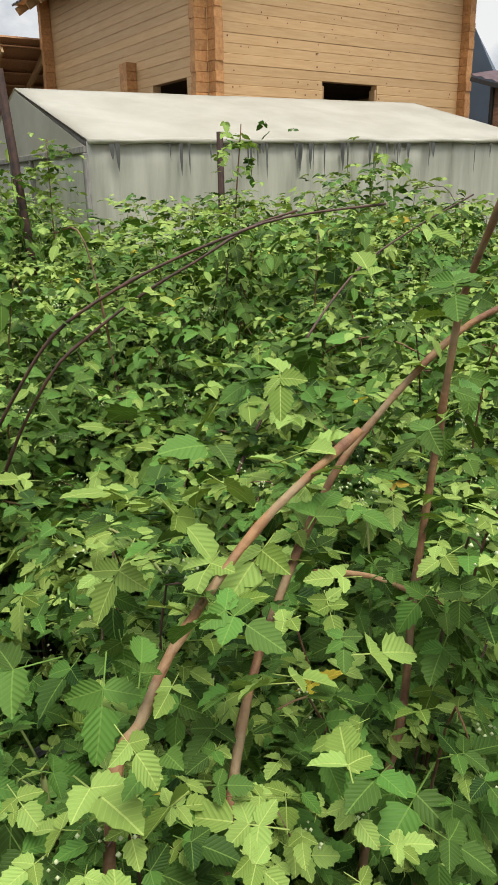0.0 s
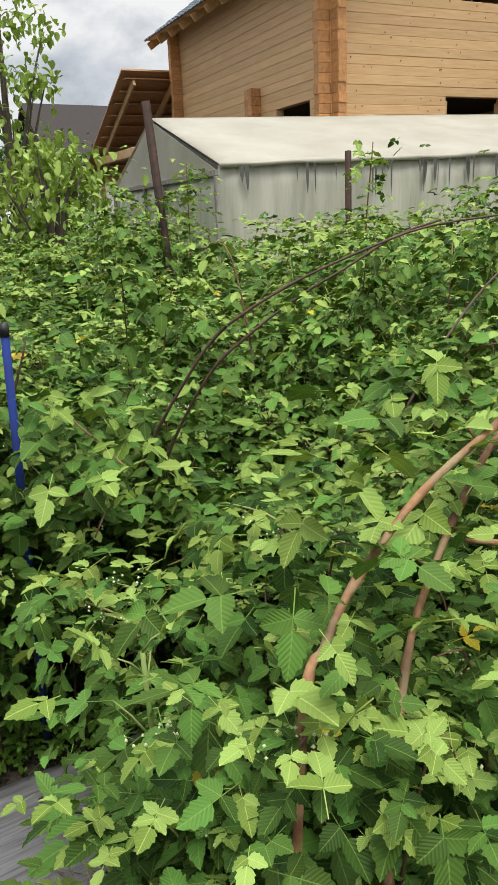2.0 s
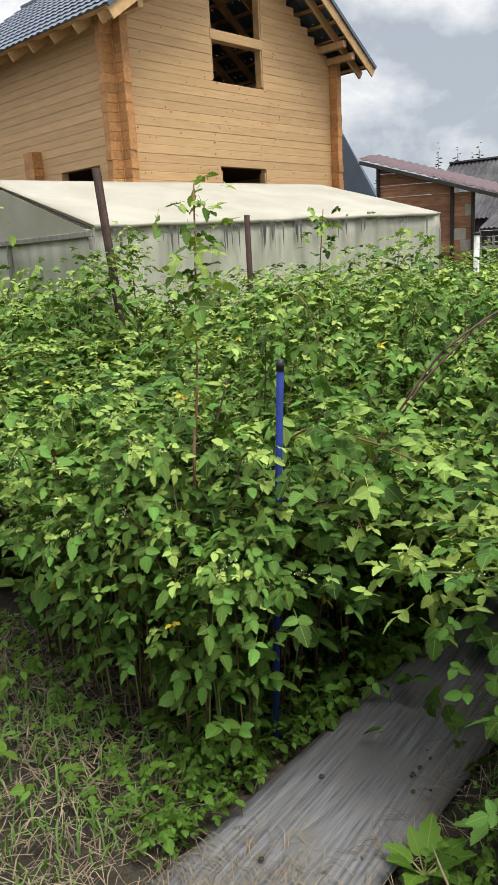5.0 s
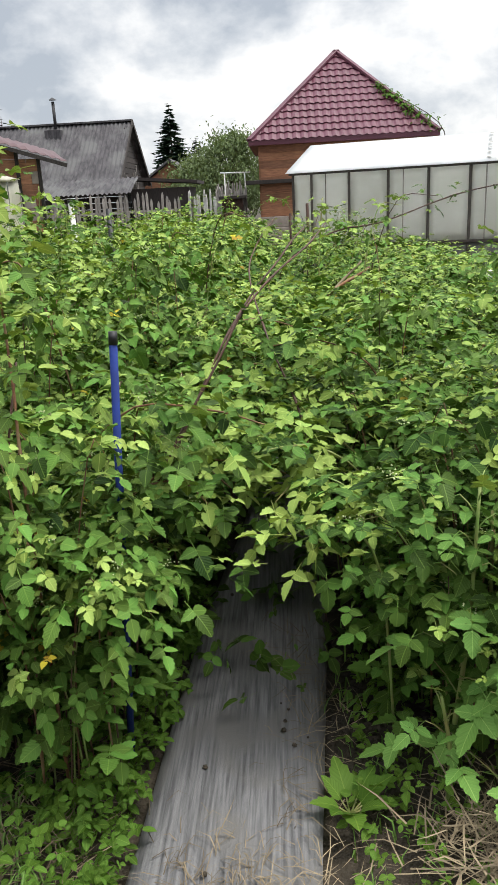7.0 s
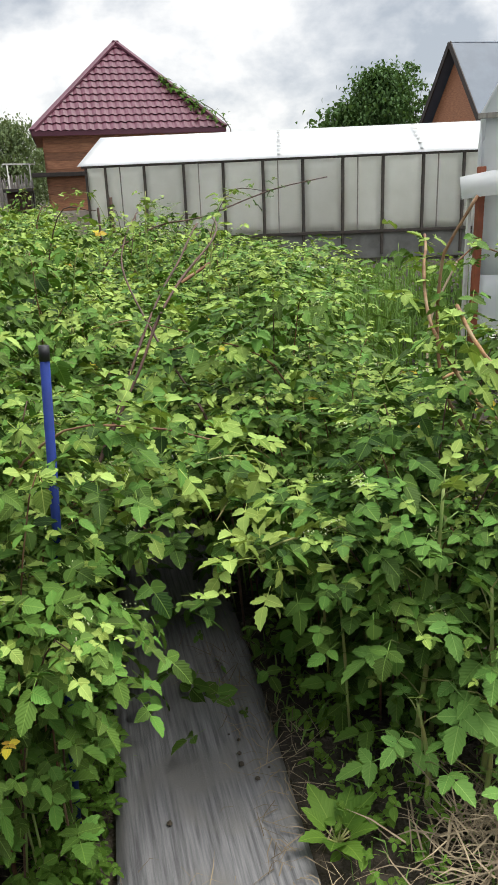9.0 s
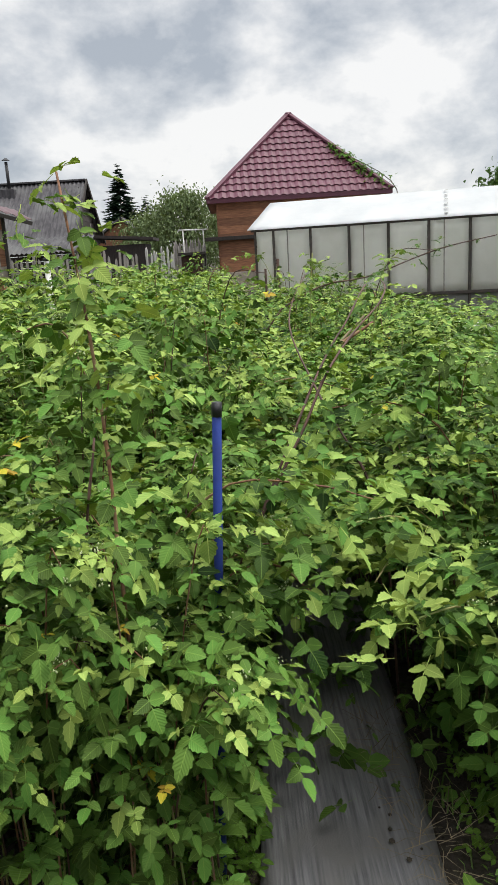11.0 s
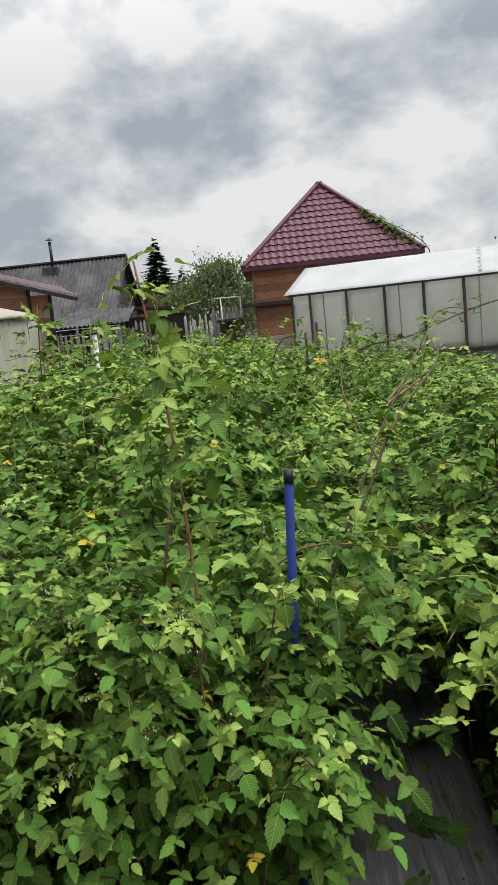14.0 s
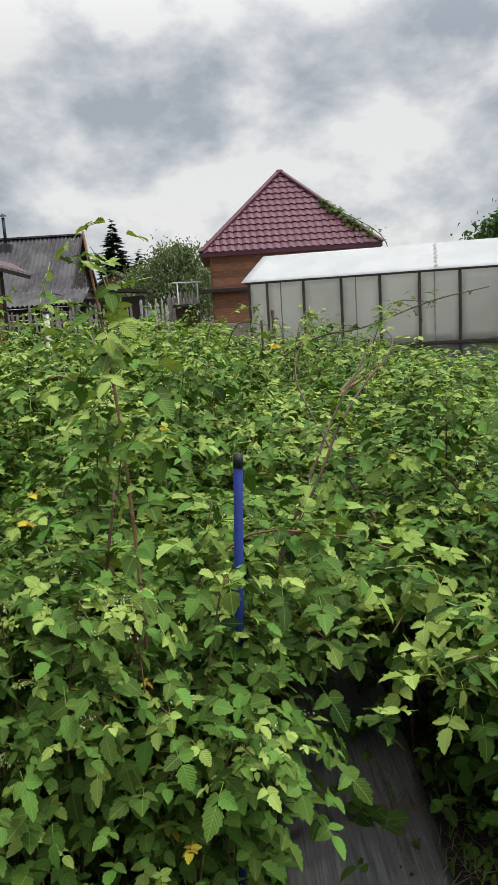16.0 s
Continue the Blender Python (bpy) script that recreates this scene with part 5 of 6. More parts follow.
spruce("spruce", "tall dark green spruce behind the fences", (-7.7, 56.0, 0), 8.4, 3.0, 1, 60)
spruce("spruce", "smaller dark spruce beside a taller one", (-6.1, 58.0, 0), 6.2, 2.2, 2)
spruce("spruce", "small dark spruce in the distance", (-9.6, 62.0, 0), 5.2, 1.4, 3)
for k, (x, y, h) in enumerate(((-21.6, 52, 8.0), (-20.4, 52.6, 7.8), (-19.6, 53.5, 7.4), (-18.6, 52, 7.8), (-31, 46, 6.4), (-28.5, 47, 5.6), (-26.5, 52, 6.3))):
    spruce("spruce", "dark spruce on the skyline behind the barn", (x, y, 0), h, 1.3, 10 + k, 18)
leafy_tree("willow_tree", "grey-green bushy willow behind the fence", (-2.3, 39, 0), 4.7, 2.0, 21, 260, M_WILLOW, leaf=1.25)
leafy_tree("willow_tree", "grey-green bushy willow behind the fence", (-4.6, 43, 0), 3.9, 1.8, 22, 160, M_WILLOW, leaf=1.25)
leafy_tree("willow_tree", "grey-green bushy willow behind the fence", (0.2, 45, 0), 4.3, 2.2, 23, 180, M_WILLOW, leaf=1.25)
leafy_tree("rowan_tree", "broad dark green rowan behind the long greenhouse", (15.6, 35.2, 0), 6.4, 1.8, 24, 330, leaf=1.5)
leafy_tree("birch_tree", "thin airy birch beside a broad tree", (17.4, 35.5, 0), 6.9, 1.2, 25, 55, leaf=1.4, airy=0.7)
leafy_tree("rowan_tree", "broad green tree beside the long greenhouse", (14.2, 36.0, 0), 4.9, 1.9, 26, 160, leaf=2.0)
leafy_tree("apple_tree", "loose leafy tree at the edge of the plot", (-6.5, 1.7, 0), 3.9, 0.75, 27, 40, M_YOUNG, leaf=0.7, low=0.3)
leafy_tree("apple_tree", "loose leafy tree at the edge of the plot", (-7.8, 0.9, 0), 4.4, 1.0, 28, 55, M_YOUNG, leaf=0.7, low=0.25)
leafy_tree("currant_bush", "tall leafy bush beside the film greenhouse", (-4.9, 1.6, 0), 2.1, 0.75, 29, 55, M_YOUNG, leaf=0.7, low=0.1)
leafy_tree("far_tree", "far leafy tree beyond the gardens", (-20.5, 6.4, 0), 3.6, 2.0, 30, 60, M_TREE, leaf=1.4, low=0.1)

# ---------------------------------------------------------------- raspberry plot
NEAR = [make_bush(100 + i, True, h, c, sp, 0.024) for i, (h, c, sp) in enumerate(((1.05, 7, 0.32), (1.12, 7, 0.28), (0.98, 7, 0.34), (1.1, 8, 0.3), (0.92, 7, 0.34), (1.15, 7, 0.28)))]
FAR = [make_bush(200 + i, False, h, c, sp, 0.029) for i, (h, c, sp) in enumerate(((1.15, 9, 0.4), (1.22, 9, 0.38), (1.1, 9, 0.42), (1.26, 9, 0.36), (1.05, 9, 0.42)))]
HOUSE_TURN = radians(-11.0)


def in_greenhouse(x, y, pad):
    dx, dy = x + 4.2, y - 2.84
    u, v = dx * math.cos(HOUSE_TURN) + dy * math.sin(HOUSE_TURN), -dx * math.sin(HOUSE_TURN) + dy * math.cos(HOUSE_TURN)
    return -4.2 - pad < u < pad and -pad < v < 5.38 + pad


def plant_plot():
    """Bushes over the whole plot, leaving the fabric strip and the standing room before it free."""
    rng = random.Random(77)
    spots = []
    y = -0.22
    while y < 12.6:
        x = -7.4
        step = 0.33 if y < 2.0 else 0.44 if y < 5 else 0.68
        while x < 3.2:
            px, py = x + rng.uniform(-0.12, 0.12), y + rng.uniform(-0.12, 0.12)
            x += step
            if px < strip_x(py) - (0.44 if py < 1.2 else 0.42):
                if in_greenhouse(px, py, 0.35) or (px < -3.4 and py > 9.6) or (px < -1.0 and py < -0.1) or px < -6.6:
                    continue
                h = 0.94 - (0.04 if -4.6 < px < -1.3 and py > 1.2 else 0.0) + 0.014 * max(0, py) + 0.09 * math.sin(px * 2.1 + 1) * math.sin(py * 1.7)
                if py < 0.3:
                    h *= 0.92
                spots.append((px, py, h))
            elif px > strip_x(py) + (0.45 if py < 1.2 else 0.42):
                if py < 1.4 and (px > 1.12 or py < -0.1 or (px > 0.9 and py < 0.1)):
                    continue
                if py >= 1.4 and px > 1.1 + 0.3 * (py - 1.4):
                    continue
                if py > 9.0 or px > 2.5:
                    continue
                h = (0.86 if py < 1.5 else 0.76 + 0.012 * py if py < 3 else 0.84 + 0.022 * py) - (0.28 if py < 0.9 else 0.55 if py < 3 else 0.2) * max(0, px - 0.7)
                spots.append((px, py, max(0.34, h)))
            elif py > 3.4:
                spots.append((px, py, 0.72))
        y += step
    # the outer plants that hang over the fabric and the foot of the blue stake
    spots += [(-0.42, -0.34, 0.86), (-0.31, -0.30, 0.8), (-0.66, -0.32, 0.88), (-0.36, -0.06, 0.80), (-0.34, 0.3, 0.84), (-0.33, 0.75, 0.86), (0.92, -0.3, 0.55), (1.0, -0.1, 0.72), (-0.26, 0.62, 0.8), (0.40, 0.75, 0.78), (-0.22, 1.15, 0.82), (0.42, 1.3, 0.8), (-0.15, 1.75, 0.82), (0.5, 1.9, 0.8),
              (0.68, 0.02, 0.6), (0.60, 0.4, 0.78), (0.58, 0.8, 0.8), (-0.94, -0.27, 0.9), (-1.26, -0.18, 0.92)]
    for px, py, h in spots:
        near = math.hypot(px - 0.3, py + 0.8) < 2.3
        ob = copy_thing(rng.choice(NEAR if near else FAR), pose(px, py, -0.01, rng.uniform(-5, 5), rng.uniform(-5, 5), rng.uniform(0, 360)))
        w = 0.70 if py < -0.22 else 0.86 if abs(px - strip_x(py)) < 1.0 and py < 1.4 else 1.0
        ob.scale = (w * rng.uniform(0.92, 1.12), w * rng.uniform(0.92, 1.12), h * rng.uniform(0.86, 1.12))


plant_plot()
for src, (x, y) in zip(NEAR, ((-0.55, -0.15), (-0.9, 0.05), (0.74, -0.05), (-1.3, 0.1), (1.02, 0.3), (-0.6, 0.45))):
    src.matrix_basis = pose(x, y, -0.01, 0, 0, 40 * x) @ Matrix.Diagonal((0.85, 0.85, 0.82, 1))
for src, (x, y) in zip(FAR, ((-1.9, 3.2), (-2.9, 4.4), (-3.3, 5.6), (-1.2, 6.6), (-0.9, 8.2))):
    src.matrix_basis = pose(x, y, -0.01, 0, 0, 50 * x)

# ---------------------------------------------------------------- canes that stand out


def cane(label, points, r0, r1, mat, seed, leaves=0, fine=True, young=0.4, n=16, size=0.9, name="raspberry_cane", loose=0.045, low=0.15):
    c = thing(name, label, "cane", points[0], group="single canes")
    base = Vector(points[0])
    pts = smooth_line([Vector(p) - base for p in points], n)
    rng = random.Random(seed)
    k = len(pts) - 1
    v, f = tube_data(pts, [(r0 + (r1 - r0) * i / k) * (1.25 if i % 5 == 2 else 1) for i in range(k + 1)], 8, 0.08, rng)
    mesh_object("stem", raw_mesh("stem", v, f), mat, c)
    a, b = Soup(), Soup()
    for i in range(leaves):
        u = rng.uniform(low, 1.0)
        q = pts[min(k, int(u * k))] + Vector((rng.gauss(0, loose), rng.gauss(0, loose), rng.gauss(0.01, loose * 0.7)))
        put_leaf(b if rng.random() < young else a, rng, LEAVES_FINE if fine else LEAVES_FAR, q, (rng.gauss(0, 1), rng.gauss(0, 1)), size * rng.uniform(0.6, 1.15), rng.gauss(20, 22))
    for nm, s, mt in (("leaves", a, M_LEAF), ("young_leaves", b, M_YOUNG)):
        if s.n:
            mesh_object(nm, s.mesh(nm), mt, c)
    return c

# canes beside the camera's start
cane("thick reddish-brown pruned raspberry cane leaning across leaves", [(1.13, -0.30, 0.0), (1.10, -0.26, 0.5), (1.046, -0.192, 0.914), (1.004, -0.126, 0.957), (0.974, -0.053, 1.006), (0.954, 0.09, 1.094), (0.971, 0.24, 1.177)], 0.0064, 0.0056, M_TANCANE, 1, 60, young=0.55, size=0.72, loose=0.09, low=0.25, n=34)
cane("long reddish-brown raspberry cane arching over the plot", [(1.10, -0.12, 0.0), (1.085, -0.10, 0.5), (1.07, -0.073, 0.806), (0.966, 0.066, 0.916), (0.916, 0.235, 1.076), (0.923, 0.334, 1.167), (0.963, 0.443, 1.268), (1.011, 0.531, 1.317), (1.06, 0.64, 1.35)], 0.0066, 0.0044, M_TANCANE, 2, 44, young=0.5, size=0.7, loose=0.09, low=0.12, n=38)
cane("tall straight brown raspberry cane cut at the tip", [(1.12, 0.12, 0.0), (1.11, 0.13, 0.4), (1.084, 0.14, 0.625), (1.045, 0.259, 0.756), (0.995, 0.343, 0.908), (0.986, 0.383, 1.098), (0.999, 0.393, 1.281), (1.018, 0.382, 1.347), (1.084, 0.353, 1.477)], 0.0068, 0.0045, M_TANCANE, 3, 24, size=0.62, loose=0.05, low=0.2, n=34)
cane("thin orange-brown side shoot with small leaves", [(0.921, 0.21, 0.967), (0.985, 0.253, 0.97), (1.049, 0.276, 0.96), (1.12, 0.294, 0.953), (1.207, 0.287, 0.93)], 0.0042, 0.003, M_TANCANE, 4, 7, size=0.55)
for k, pts in enumerate(([(-0.32, 0.05, 0.0), (-0.26, 0.08, 0.5), (-0.10, 0.14, 0.85), (0.03, 0.21, 1.07), (0.09, 0.27, 1.18), (0.15, 0.35, 1.25), (0.22, 0.44, 1.31), (0.31, 0.56, 1.37), (0.36, 0.70, 1.41), (0.40, 0.98, 1.43)],
                         [(-0.30, 0.12, 0.0), (-0.24, 0.15, 0.5), (-0.10, 0.20, 0.83), (0.02, 0.28, 1.07), (0.08, 0.37, 1.17), (0.15, 0.48, 1.26), (0.21, 0.57, 1.32), (0.27, 0.68, 1.39), (0.31, 0.78, 1.42)],
                         [(0.35, 0.50, 0.0), (0.30, 0.55, 0.7), (0.17, 0.88, 1.0), (0.09, 1.22, 1.22), (0.12, 1.45, 1.34), (0.2, 1.65, 1.44)])):
    cane("dark arching raspberry cane rising over the leaves", pts, 0.0045, 0.0024, M_DARKCANE, 10 + k, 14, young=0.6, size=0.5, n=28)
cane("tall upright red-brown raspberry cane with a leafy top", [(-0.40, -0.33, 0.0), (-0.41, -0.30, 0.88), (-0.42, -0.25, 1.13), (-0.44, -0.20, 1.40), (-0.486, -0.12, 1.73)], 0.0048, 0.0024, M_CANE, 20, 95, young=0.6, size=0.6, loose=0.06, low=0.56, n=24)
cane("dark upright raspberry cane in the front row", [(-0.55, -0.12, 0.0), (-0.53, -0.1, 0.8), (-0.49, -0.02, 1.14)], 0.0042, 0.003, M_DARKCANE, 22, 7)
cane("tall shoot with leaves beside the rusty stake", [(-2.5, 1.6, 0.0), (-2.52, 1.62, 1.2), (-2.58, 1.66, 1.75)], 0.0055, 0.0026, M_CANE, 23, 85, young=0.8, size=0.62, loose=0.075, low=0.68)
cane("tall shoot with leaves beside the steel stake", [(-1.36, 2.0, 0.0), (-1.38, 2.02, 1.2), (-1.354, 2.05, 1.76)], 0.0055, 0.0026, M_CANE, 24, 42, young=0.7, size=0.62, loose=0.075, low=0.68)
cane("tall shoot with leaves near the film greenhouse", [(-1.34, 2.96, 0.0), (-1.34, 2.98, 1.2), (-1.316, 3.02, 1.68)], 0.0055, 0.0026, M_GREENSTEM, 25, 42, young=0.7, size=0.62, loose=0.075, low=0.68)
cane("bare pale dry cane standing in the low plants", [(1.60, 1.58, 0.0), (1.60, 1.60, 0.36), (1.71, 1.86, 0.78), (1.92, 1.98, 1.10)], 0.009, 0.006, M_STRAW, 30, 0)
cane("leafy end of a dry cane", [(1.92, 1.98, 1.10), (2.05, 2.0, 1.17), (2.2, 1.98, 1.12)], 0.005, 0.003, M_CANE, 31, 14, young=0.3, size=0.7)
cane("thin cane arching towards the long greenhouse", [(0.15, 5.0, 0.0), (0.20, 5.28, 0.86), (0.7, 5.4, 1.2), (1.16, 5.38, 1.27), (1.83, 5.43, 1.48), (2.41, 5.46, 1.58)], 0.009, 0.005, M_DARKCANE, 32, 26, False, 0.3)
cane("dry brown broken canes leaning together", [(0.42, 3.1, 0.4), (0.48, 3.24, 0.82), (0.83, 3.40, 1.04)], 0.014, 0.009, M_CANE, 33, 0)
cane("dry brown broken canes leaning together", [(0.46, 3.16, 0.4), (0.50, 3.30, 0.80), (0.78, 3.46, 1.08)], 0.011, 0.007, M_STRAW, 34, 0)
cane("yellow-green tall shoot in front of the long greenhouse", [(0.52, 4.6, 0.0), (0.54, 4.7, 1.0), (0.58, 4.76, 1.52)], 0.007, 0.004, M_GREENSTEM, 35, 30, False, 1.0, size=0.7)
cane("leafy cane bending over the fabric strip", [(-0.42, 0.05, 0.0), (-0.36, 0.0, 0.75), (-0.2, -0.05, 1.0), (0.02, -0.06, 1.0), (0.2, -0.02, 0.93)], 0.0036, 0.002, M_CANE, 37, 90, young=0.4, size=0.75, loose=0.08)
cane("leafy cane bending over the fabric strip", [(0.68, 0.7, 0.0), (0.6, 0.68, 0.8), (0.4, 0.7, 1.02), (0.15, 0.8, 1.0)], 0.0036, 0.002, M_CANE, 38, 70, young=0.4, size=0.8, loose=0.07)
cane("leafy cane bending over the fabric strip", [(-0.3, 1.3, 0.0), (-0.2, 1.3, 0.8), (0.05, 1.35, 1.02), (0.35, 1.4, 0.95)], 0.0036, 0.002, M_CANE, 39, 44, young=0.4, size=0.8, loose=0.07)
B_RNG = random.Random(41)
for k in range(34):
    y = -0.10 + 0.105 * k
    sg = 1 if k % 2 else -1
    z = 0.70 + 0.06 * min(2.5, y) + B_RNG.uniform(-0.06, 0.06)
    x = strip_x(y) - sg * 0.44
    reach = B_RNG.uniform(0.42, 0.6) * (0.7 if k < 4 else 1.0)
    pts = [(x, y, 0), (x + 0.04 * sg, y, z * 0.75), (x + 0.4 * reach * sg, y - 0.03, z), (x + 0.75 * reach * sg, y + B_RNG.uniform(-0.1, 0.06), z + 0.02), (x + reach * sg, y - 0.06, z - 0.03)]
    cane("leafy cane bending over the fabric strip", pts, 0.004, 0.002, (M_GREENSTEM, M_CANE)[k % 2], 400 + k, 48 if y < 1 else 66, y < 1.0, young=0.5, size=0.74, loose=0.075, low=0.42)
E2_RNG = random.Random(52)
for k in range(26):
    y0 = E2_RNG.uniform(0.8, 9.0)
    x0 = E2_RNG.uniform(-5.0, 1.8)
    if in_greenhouse(x0, y0, 0.5) or in_greenhouse(x0 - 0.8, y0, 0.4) or (x0 > 0.9 and y0 < 2.2):
        continue
    a, h = E2_RNG.uniform(0, 6.28), E2_RNG.uniform(1.15, 1.5)
    r = E2_RNG.uniform(0.25, 0.7)
    pts = [(x0, y0, 0), (x0 + 0.15 * r * math.cos(a), y0 + 0.15 * r * math.sin(a), h * 0.6), (x0 + 0.5 * r * math.cos(a), y0 + 0.5 * r * math.sin(a), h), (x0 + r * math.cos(a), y0 + r * math.sin(a), h * 1.02)]
    cane("slender raspberry cane showing above the leaves", pts, 0.0048, 0.0024, (M_DARKCANE, M_CANE, M_GREENSTEM)[k % 3], 300 + k, 22, y0 < 2.0, 0.7, size=0.7)

# upright young shoots beside the strip, each leaf a piece on its own stalk
S_RNG = random.Random(66)
BIG_LEAVES = [compound_leaf(S_RNG, True, c) for c in (3, 5, 3, 5)]


def young_shoot(label, at, high, leaves, size):
    shoot = thing("raspberry_shoot", label, "shoot", at, group="young raspberry shoots")
    lean = Vector((S_RNG.uniform(-0.05, 0.05), S_RNG.uniform(-0.05, 0.05), high))
    tube_part("stem", [(0, 0, 0), lean * 0.5 + Vector((0.012, 0, 0)), lean], 0.0085, 0.004, M_GREENSTEM, shoot, n=10, sides=8)
    for k in range(leaves):
        u = 0.22 + 0.78 * k / (leaves - 1)
        a = 2.4 * k + S_RNG.uniform(-0.4, 0.4)
        reach = size * (0.10 - 0.075 * u) * S_RNG.uniform(0.8, 1.2)
        foot = lean * u
        tip = foot + Vector((math.cos(a) * reach, math.sin(a) * reach, reach * (0.5 + 0.6 * u)))
        s = Soup()
        put_leaf(s, S_RNG, BIG_LEAVES, tuple(tip), (math.cos(a), math.sin(a)), size * (1.15 - 0.72 * u), S_RNG.gauss(16, 8) if u < 0.92 else -45)
        mesh_object("leaf", s.mesh("leaf"), M_YOUNG if u > 0.94 else M_FRESH, shoot)
        tube_part("leaf_stalk", [foot, foot.lerp(tip, 0.5) + Vector((0, 0, 0.006)), tip], 0.0022, 0.0014, M_GREENSTEM, shoot, sides=5)


for x, y, high, leaves, size in ((0.655, -0.215, 0.83, 17, 1.3), (0.80, -0.34, 0.60, 14, 1.35), (0.93, -0.24, 0.68, 14, 1.35), (0.62, -0.38, 0.30, 8, 1.1),
                                 (0.76, -0.12, 0.72, 14, 1.3), (1.08, -0.36, 0.60, 13, 1.3), (1.16, -0.18, 0.62, 13, 1.3), (1.0, -0.05, 0.74, 14, 1.3), (0.86, 0.06, 0.76, 14, 1.3), (0.74, -0.44, 0.30, 8, 1.1)):
    at = (x, y, 0)
    young_shoot("fresh light green raspberry shoot standing beside the fabric strip", at, high, leaves, size)

# broad-leaved weed at the edge of the strip
dock = thing("dock_plant", "low rosette of broad light green dock leaves", "weed", (0.36, -0.42, 0))
for k in range(9):
    lv, lf, uv = leaflet(True, 0.24, 0.35, 0.15, 0.1)
    ln, a = S_RNG.uniform(0.07, 0.12), k * 2.4
    e = radians(S_RNG.uniform(15, 60))
    r = frame_of((math.cos(a) * math.cos(e), math.sin(a) * math.cos(e), math.sin(e)), (-math.cos(a) * math.sin(e), -math.sin(a) * math.sin(e), math.cos(e)))
    s = Soup()
    s.put(lv * (ln * 1.0, ln * 1.25, ln) @ r.T + np.array([math.cos(a) * 0.03, math.sin(a) * 0.03, 0.03]), lf, uv)
    mesh_object("leaf", s.mesh("leaf"), M_WEED, dock)
    tube_part("leaf_stalk", [(0, 0, 0), (math.cos(a) * 0.03, math.sin(a) * 0.03, 0.03)], 0.003, 0.002, M_GREENSTEM, dock, sides=5)

# ---------------------------------------------------------------- low growth, straw and litter
W_RNG = random.Random(91)


def scatter_leaves(name, label, category, count, place, mat, size, tilt, kinds=None):
    s = Soup()
    for _ in range(count):
        put_leaf(s, W_RNG, kinds or LEAVES_FAR, place(), (W_RNG.gauss(0, 1), W_RNG.gauss(0, 1)), size * W_RNG.uniform(0.5, 1.3), W_RNG.uniform(*tilt))
    return tagged(mesh_object(name, s.mesh(name), mat), label, category, kind="stuff")


def left_verge():
    y = W_RNG.uniform(-0.75, 1.6)
    return (strip_x(y) - 0.24 - abs(W_RNG.gauss(0, 0.16)), y, abs(W_RNG.gauss(0, 0.06)))


def right_verge():
    y = W_RNG.uniform(-0.7, 1.2)
    return (strip_x(y) + 0.31 + abs(W_RNG.gauss(0, 0.2)), y, abs(W_RNG.gauss(0, 0.05)))


def front_bank():
    x = W_RNG.uniform(-2.4, -0.25)
    return (x, -0.42 + W_RNG.gauss(0, 0.16) + 0.15 * max(0, -x - 0.8), abs(W_RNG.gauss(0, 0.08)))


def plot_floor():
    return (W_RNG.uniform(-3.5, 2.2), W_RNG.uniform(-0.1, 6.0), abs(W_RNG.gauss(0.05, 0.12)))


def far_bed():
    y = W_RNG.uniform(2.6, 11.5)
    return (W_RNG.uniform(1.6 + 0.12 * y, 4.2 + 0.35 * y), y, abs(W_RNG.gauss(0, 0.1)))


scatter_leaves("chickweed", "low mat of small bright green chickweed beside the strip", "weeds", 1500, left_verge, M_WEED, 0.4, (-10, 50))
scatter_leaves("chickweed", "low mat of small green weeds under the right row", "weeds", 420, right_verge, M_WEED, 0.38, (-10, 50))
scatter_leaves("front_weeds", "low green weeds along the front of the row", "weeds", 300, front_bank, M_WEED, 0.55, (-10, 60))
scatter_leaves("undergrowth", "dark low undergrowth between the raspberry canes", "undergrowth", 3200, plot_floor, M_LEAF, 0.9, (0, 70))
scatter_leaves("bed_weeds", "mixed low weeds beyond the raspberry rows", "weeds", 3600, far_bed, M_WEED, 0.9, (-10, 60))


def right_yard():
    a = W_RNG.uniform(0, 1)
    return (1.15 + 1.3 * a + W_RNG.gauss(0, 0.15), W_RNG.uniform(0.75, 3.4), abs(W_RNG.gauss(0, 0.1)))


scatter_leaves("yard_weeds", "yellowing low plants on bare soil", "weeds", 900, right_yard, M_YOUNG, 0.75, (-10, 60))
scatter_leaves("yellow_litter", "yellowed leaves low among the plants", "litter", 70, right_yard, M_YELLOW, 0.6, (0, 40))


def beneath_right():
    return (W_RNG.uniform(0.55, 1.05), W_RNG.uniform(-0.25, 0.9), abs(W_RNG.gauss(0.2, 0.2)))


scatter_leaves("row_foot_leaves", "larger dark raspberry leaves at the foot of the row", "leaves", 230, beneath_right, M_LEAF, 1.0, (10, 70), LEAVES_FINE)


def beneath_left():
    return (-0.42 - abs(W_RNG.gauss(0, 0.45)), -0.28 + abs(W_RNG.gauss(0, 0.35)), abs(W_RNG.gauss(0.22, 0.2)))


scatter_leaves("row_foot_leaves", "larger dark raspberry leaves at the foot of the row", "leaves", 170, beneath_left, M_LEAF, 1.0, (10, 70), LEAVES_FINE)

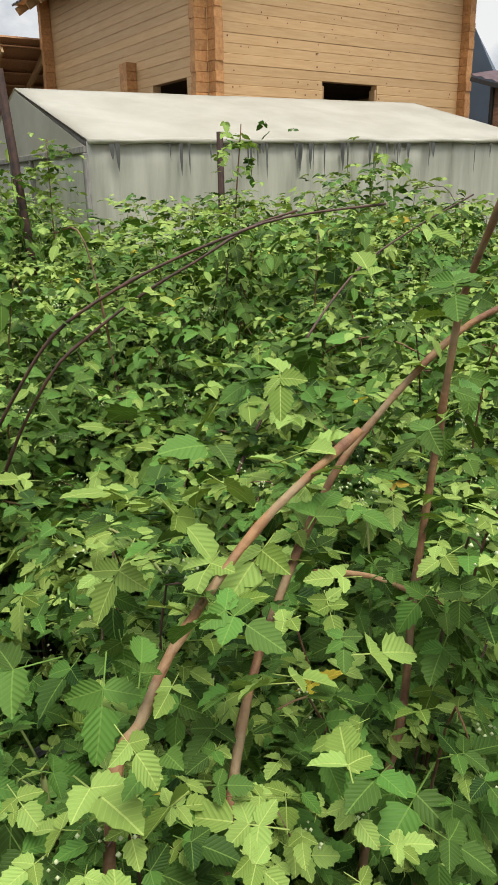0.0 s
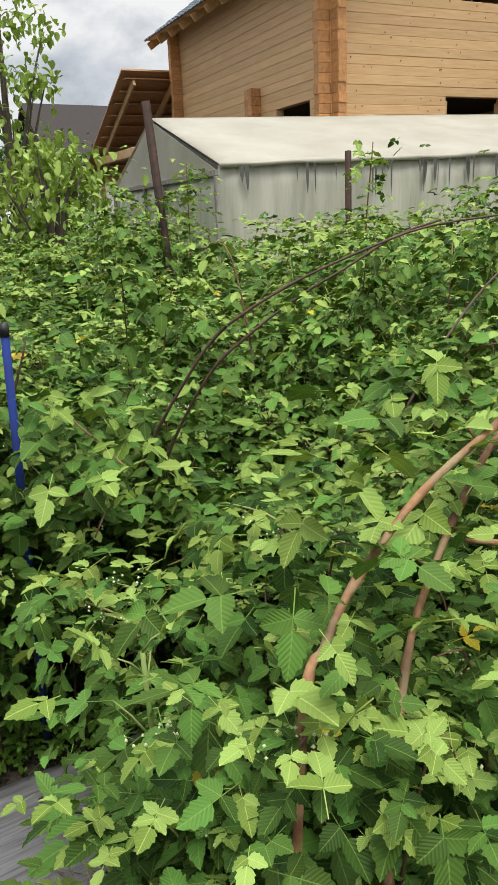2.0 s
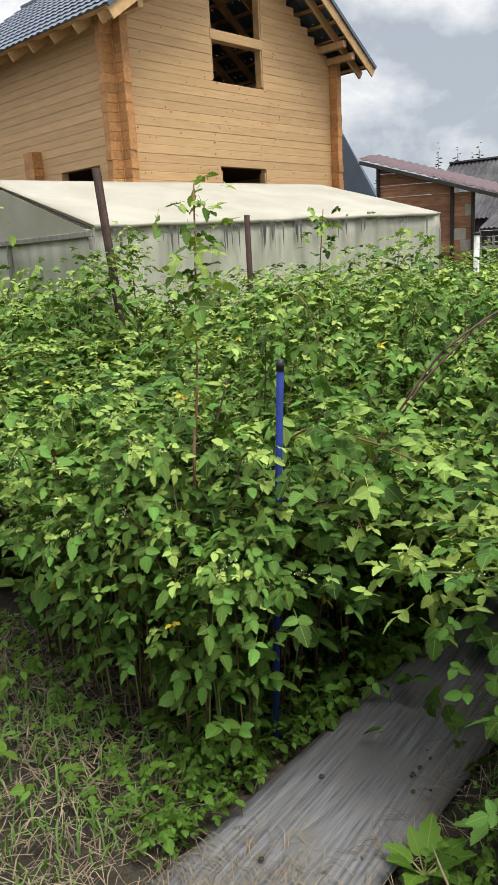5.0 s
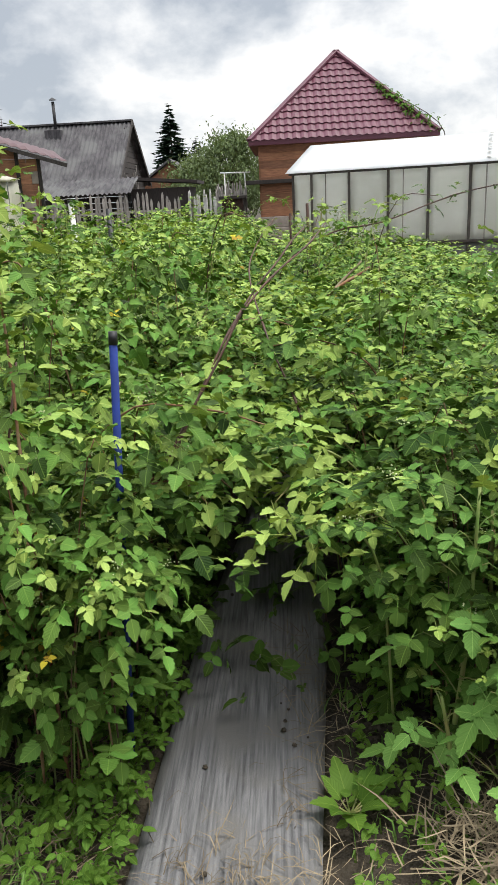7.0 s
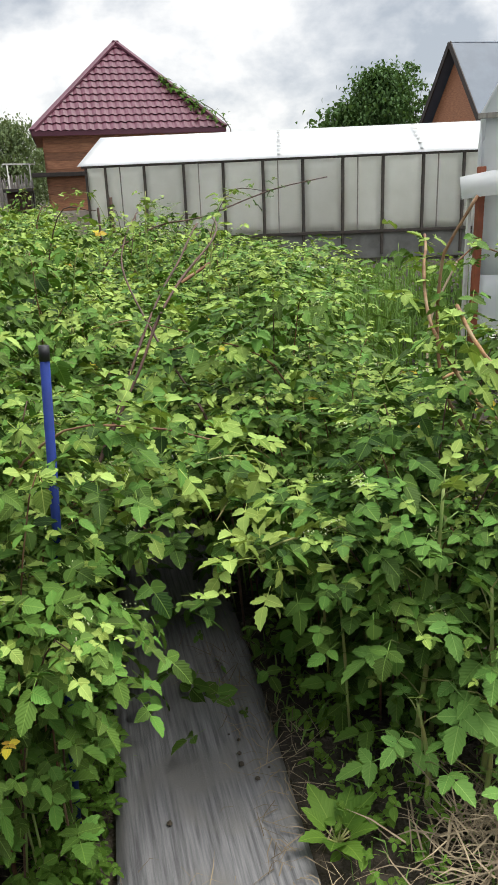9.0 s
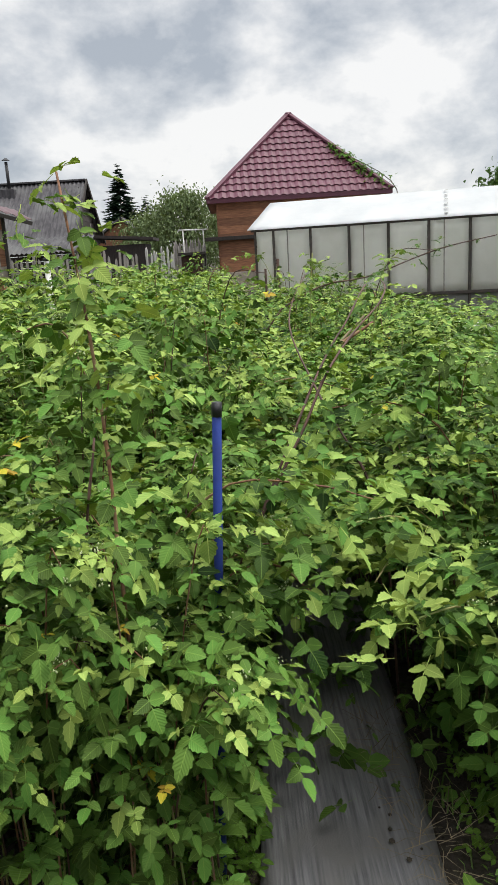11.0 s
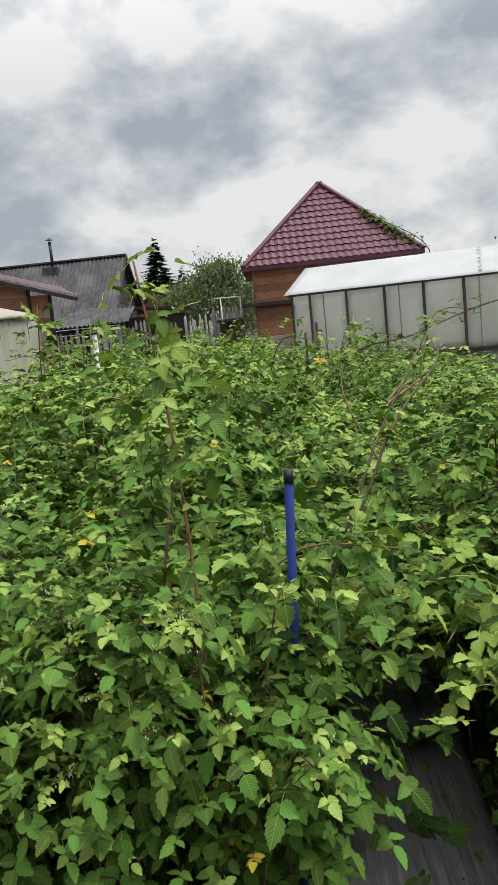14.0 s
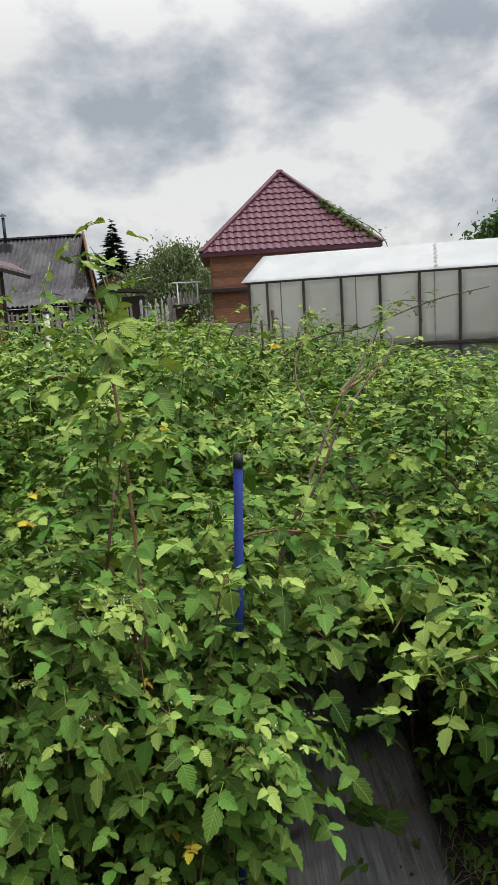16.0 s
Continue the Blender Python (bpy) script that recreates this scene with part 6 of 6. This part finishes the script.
blades("tall_grass", [(2.3 + abs(W_RNG.gauss(0, 1.2)), W_RNG.uniform(3.6, 9.5), 0) for _ in range(1800)], W_RNG, M_GRASS, 0.5, 0.009, "tall green grass and garlic leaves beyond the rows", "grass", 0.5)
blades("tall_grass", [(0.8 + W_RNG.gauss(0, 0.08), 0.35 + W_RNG.gauss(0, 0.12), 0) for _ in range(26)], W_RNG, M_GRASS, 0.5, 0.006, "thin grass blades among raspberry stems", "grass", 0.6)
blades("short_grass", [(W_RNG.uniform(-2.2, -0.35), W_RNG.uniform(-1.3, -0.35), -0.02) for _ in range(2000)], W_RNG, M_GRASS, 0.09, 0.0045, "short sparse grass in front of the row", "grass", 0.9)
blades("short_grass", [(W_RNG.uniform(0.35, 2.6), W_RNG.uniform(-1.4, 0.5), -0.02) for _ in range(1500)], W_RNG, M_GRASS, 0.08, 0.004, "short sparse grass in front of the row", "grass", 0.9)
blades("dry_grass", [(W_RNG.uniform(-2.2, -0.3), W_RNG.uniform(-1.3, -0.1), 0) for _ in range(3600)], W_RNG, M_STRAW, 0.11, 0.002, "dry cut grass lying on the soil", "straw", flat=True)
blades("straw_litter", [(strip_x(-0.8) + W_RNG.gauss(0.02, 0.15), -0.86 + W_RNG.gauss(0, 0.16), 0.012) for _ in range(1300)], W_RNG, M_STRAW, 0.07, 0.0013, "dry straw scattered on the front of the strip", "straw", flat=True)
blades("straw_litter", [(0.3 + W_RNG.gauss(0, 0.07), W_RNG.uniform(-0.9, 0.5), 0.012) for _ in range(260)], W_RNG, M_STRAW, 0.11, 0.0013, "dry straw along the edge of the strip", "straw", flat=True)
blades("straw_heap", [(0.86 + W_RNG.gauss(0, 0.14), -0.58 + W_RNG.gauss(0, 0.1), abs(W_RNG.gauss(0, 0.04))) for _ in range(1200)], W_RNG, M_STRAW, 0.15, 0.0025, "heap of brown dry straw beside the row", "straw", flat=True)
blades("yard_straw", [(1.3 + abs(W_RNG.gauss(0, 0.7)), W_RNG.uniform(0.9, 3.0), 0.01) for _ in range(900)], W_RNG, M_STRAW, 0.13, 0.003, "dry stalks on bare soil", "straw", flat=True)

for k in range(9):
    y = W_RNG.uniform(-0.7, 1.2)
    bm = bmesh.new()
    bmesh.ops.create_icosphere(bm, subdivisions=1, radius=W_RNG.uniform(0.003, 0.010))
    for v in bm.verts:
        v.co *= 1 + 0.4 * noise.noise(v.co * 60 + Vector((k, 0, 0)))
        v.co.z *= 0.6
    clod = part("soil_clod", bm, M_SOIL, None)
    clod.location = (strip_x(y) + (W_RNG.gauss(0.1, 0.03) if k % 3 else W_RNG.uniform(-0.2, 0.2)), y if k % 3 == 0 else -0.1 + W_RNG.gauss(0, 0.1), 0.02)
    tagged(clod, "small dark clod of soil lying on the weed fabric", "soil clod", group="clods on the strip")
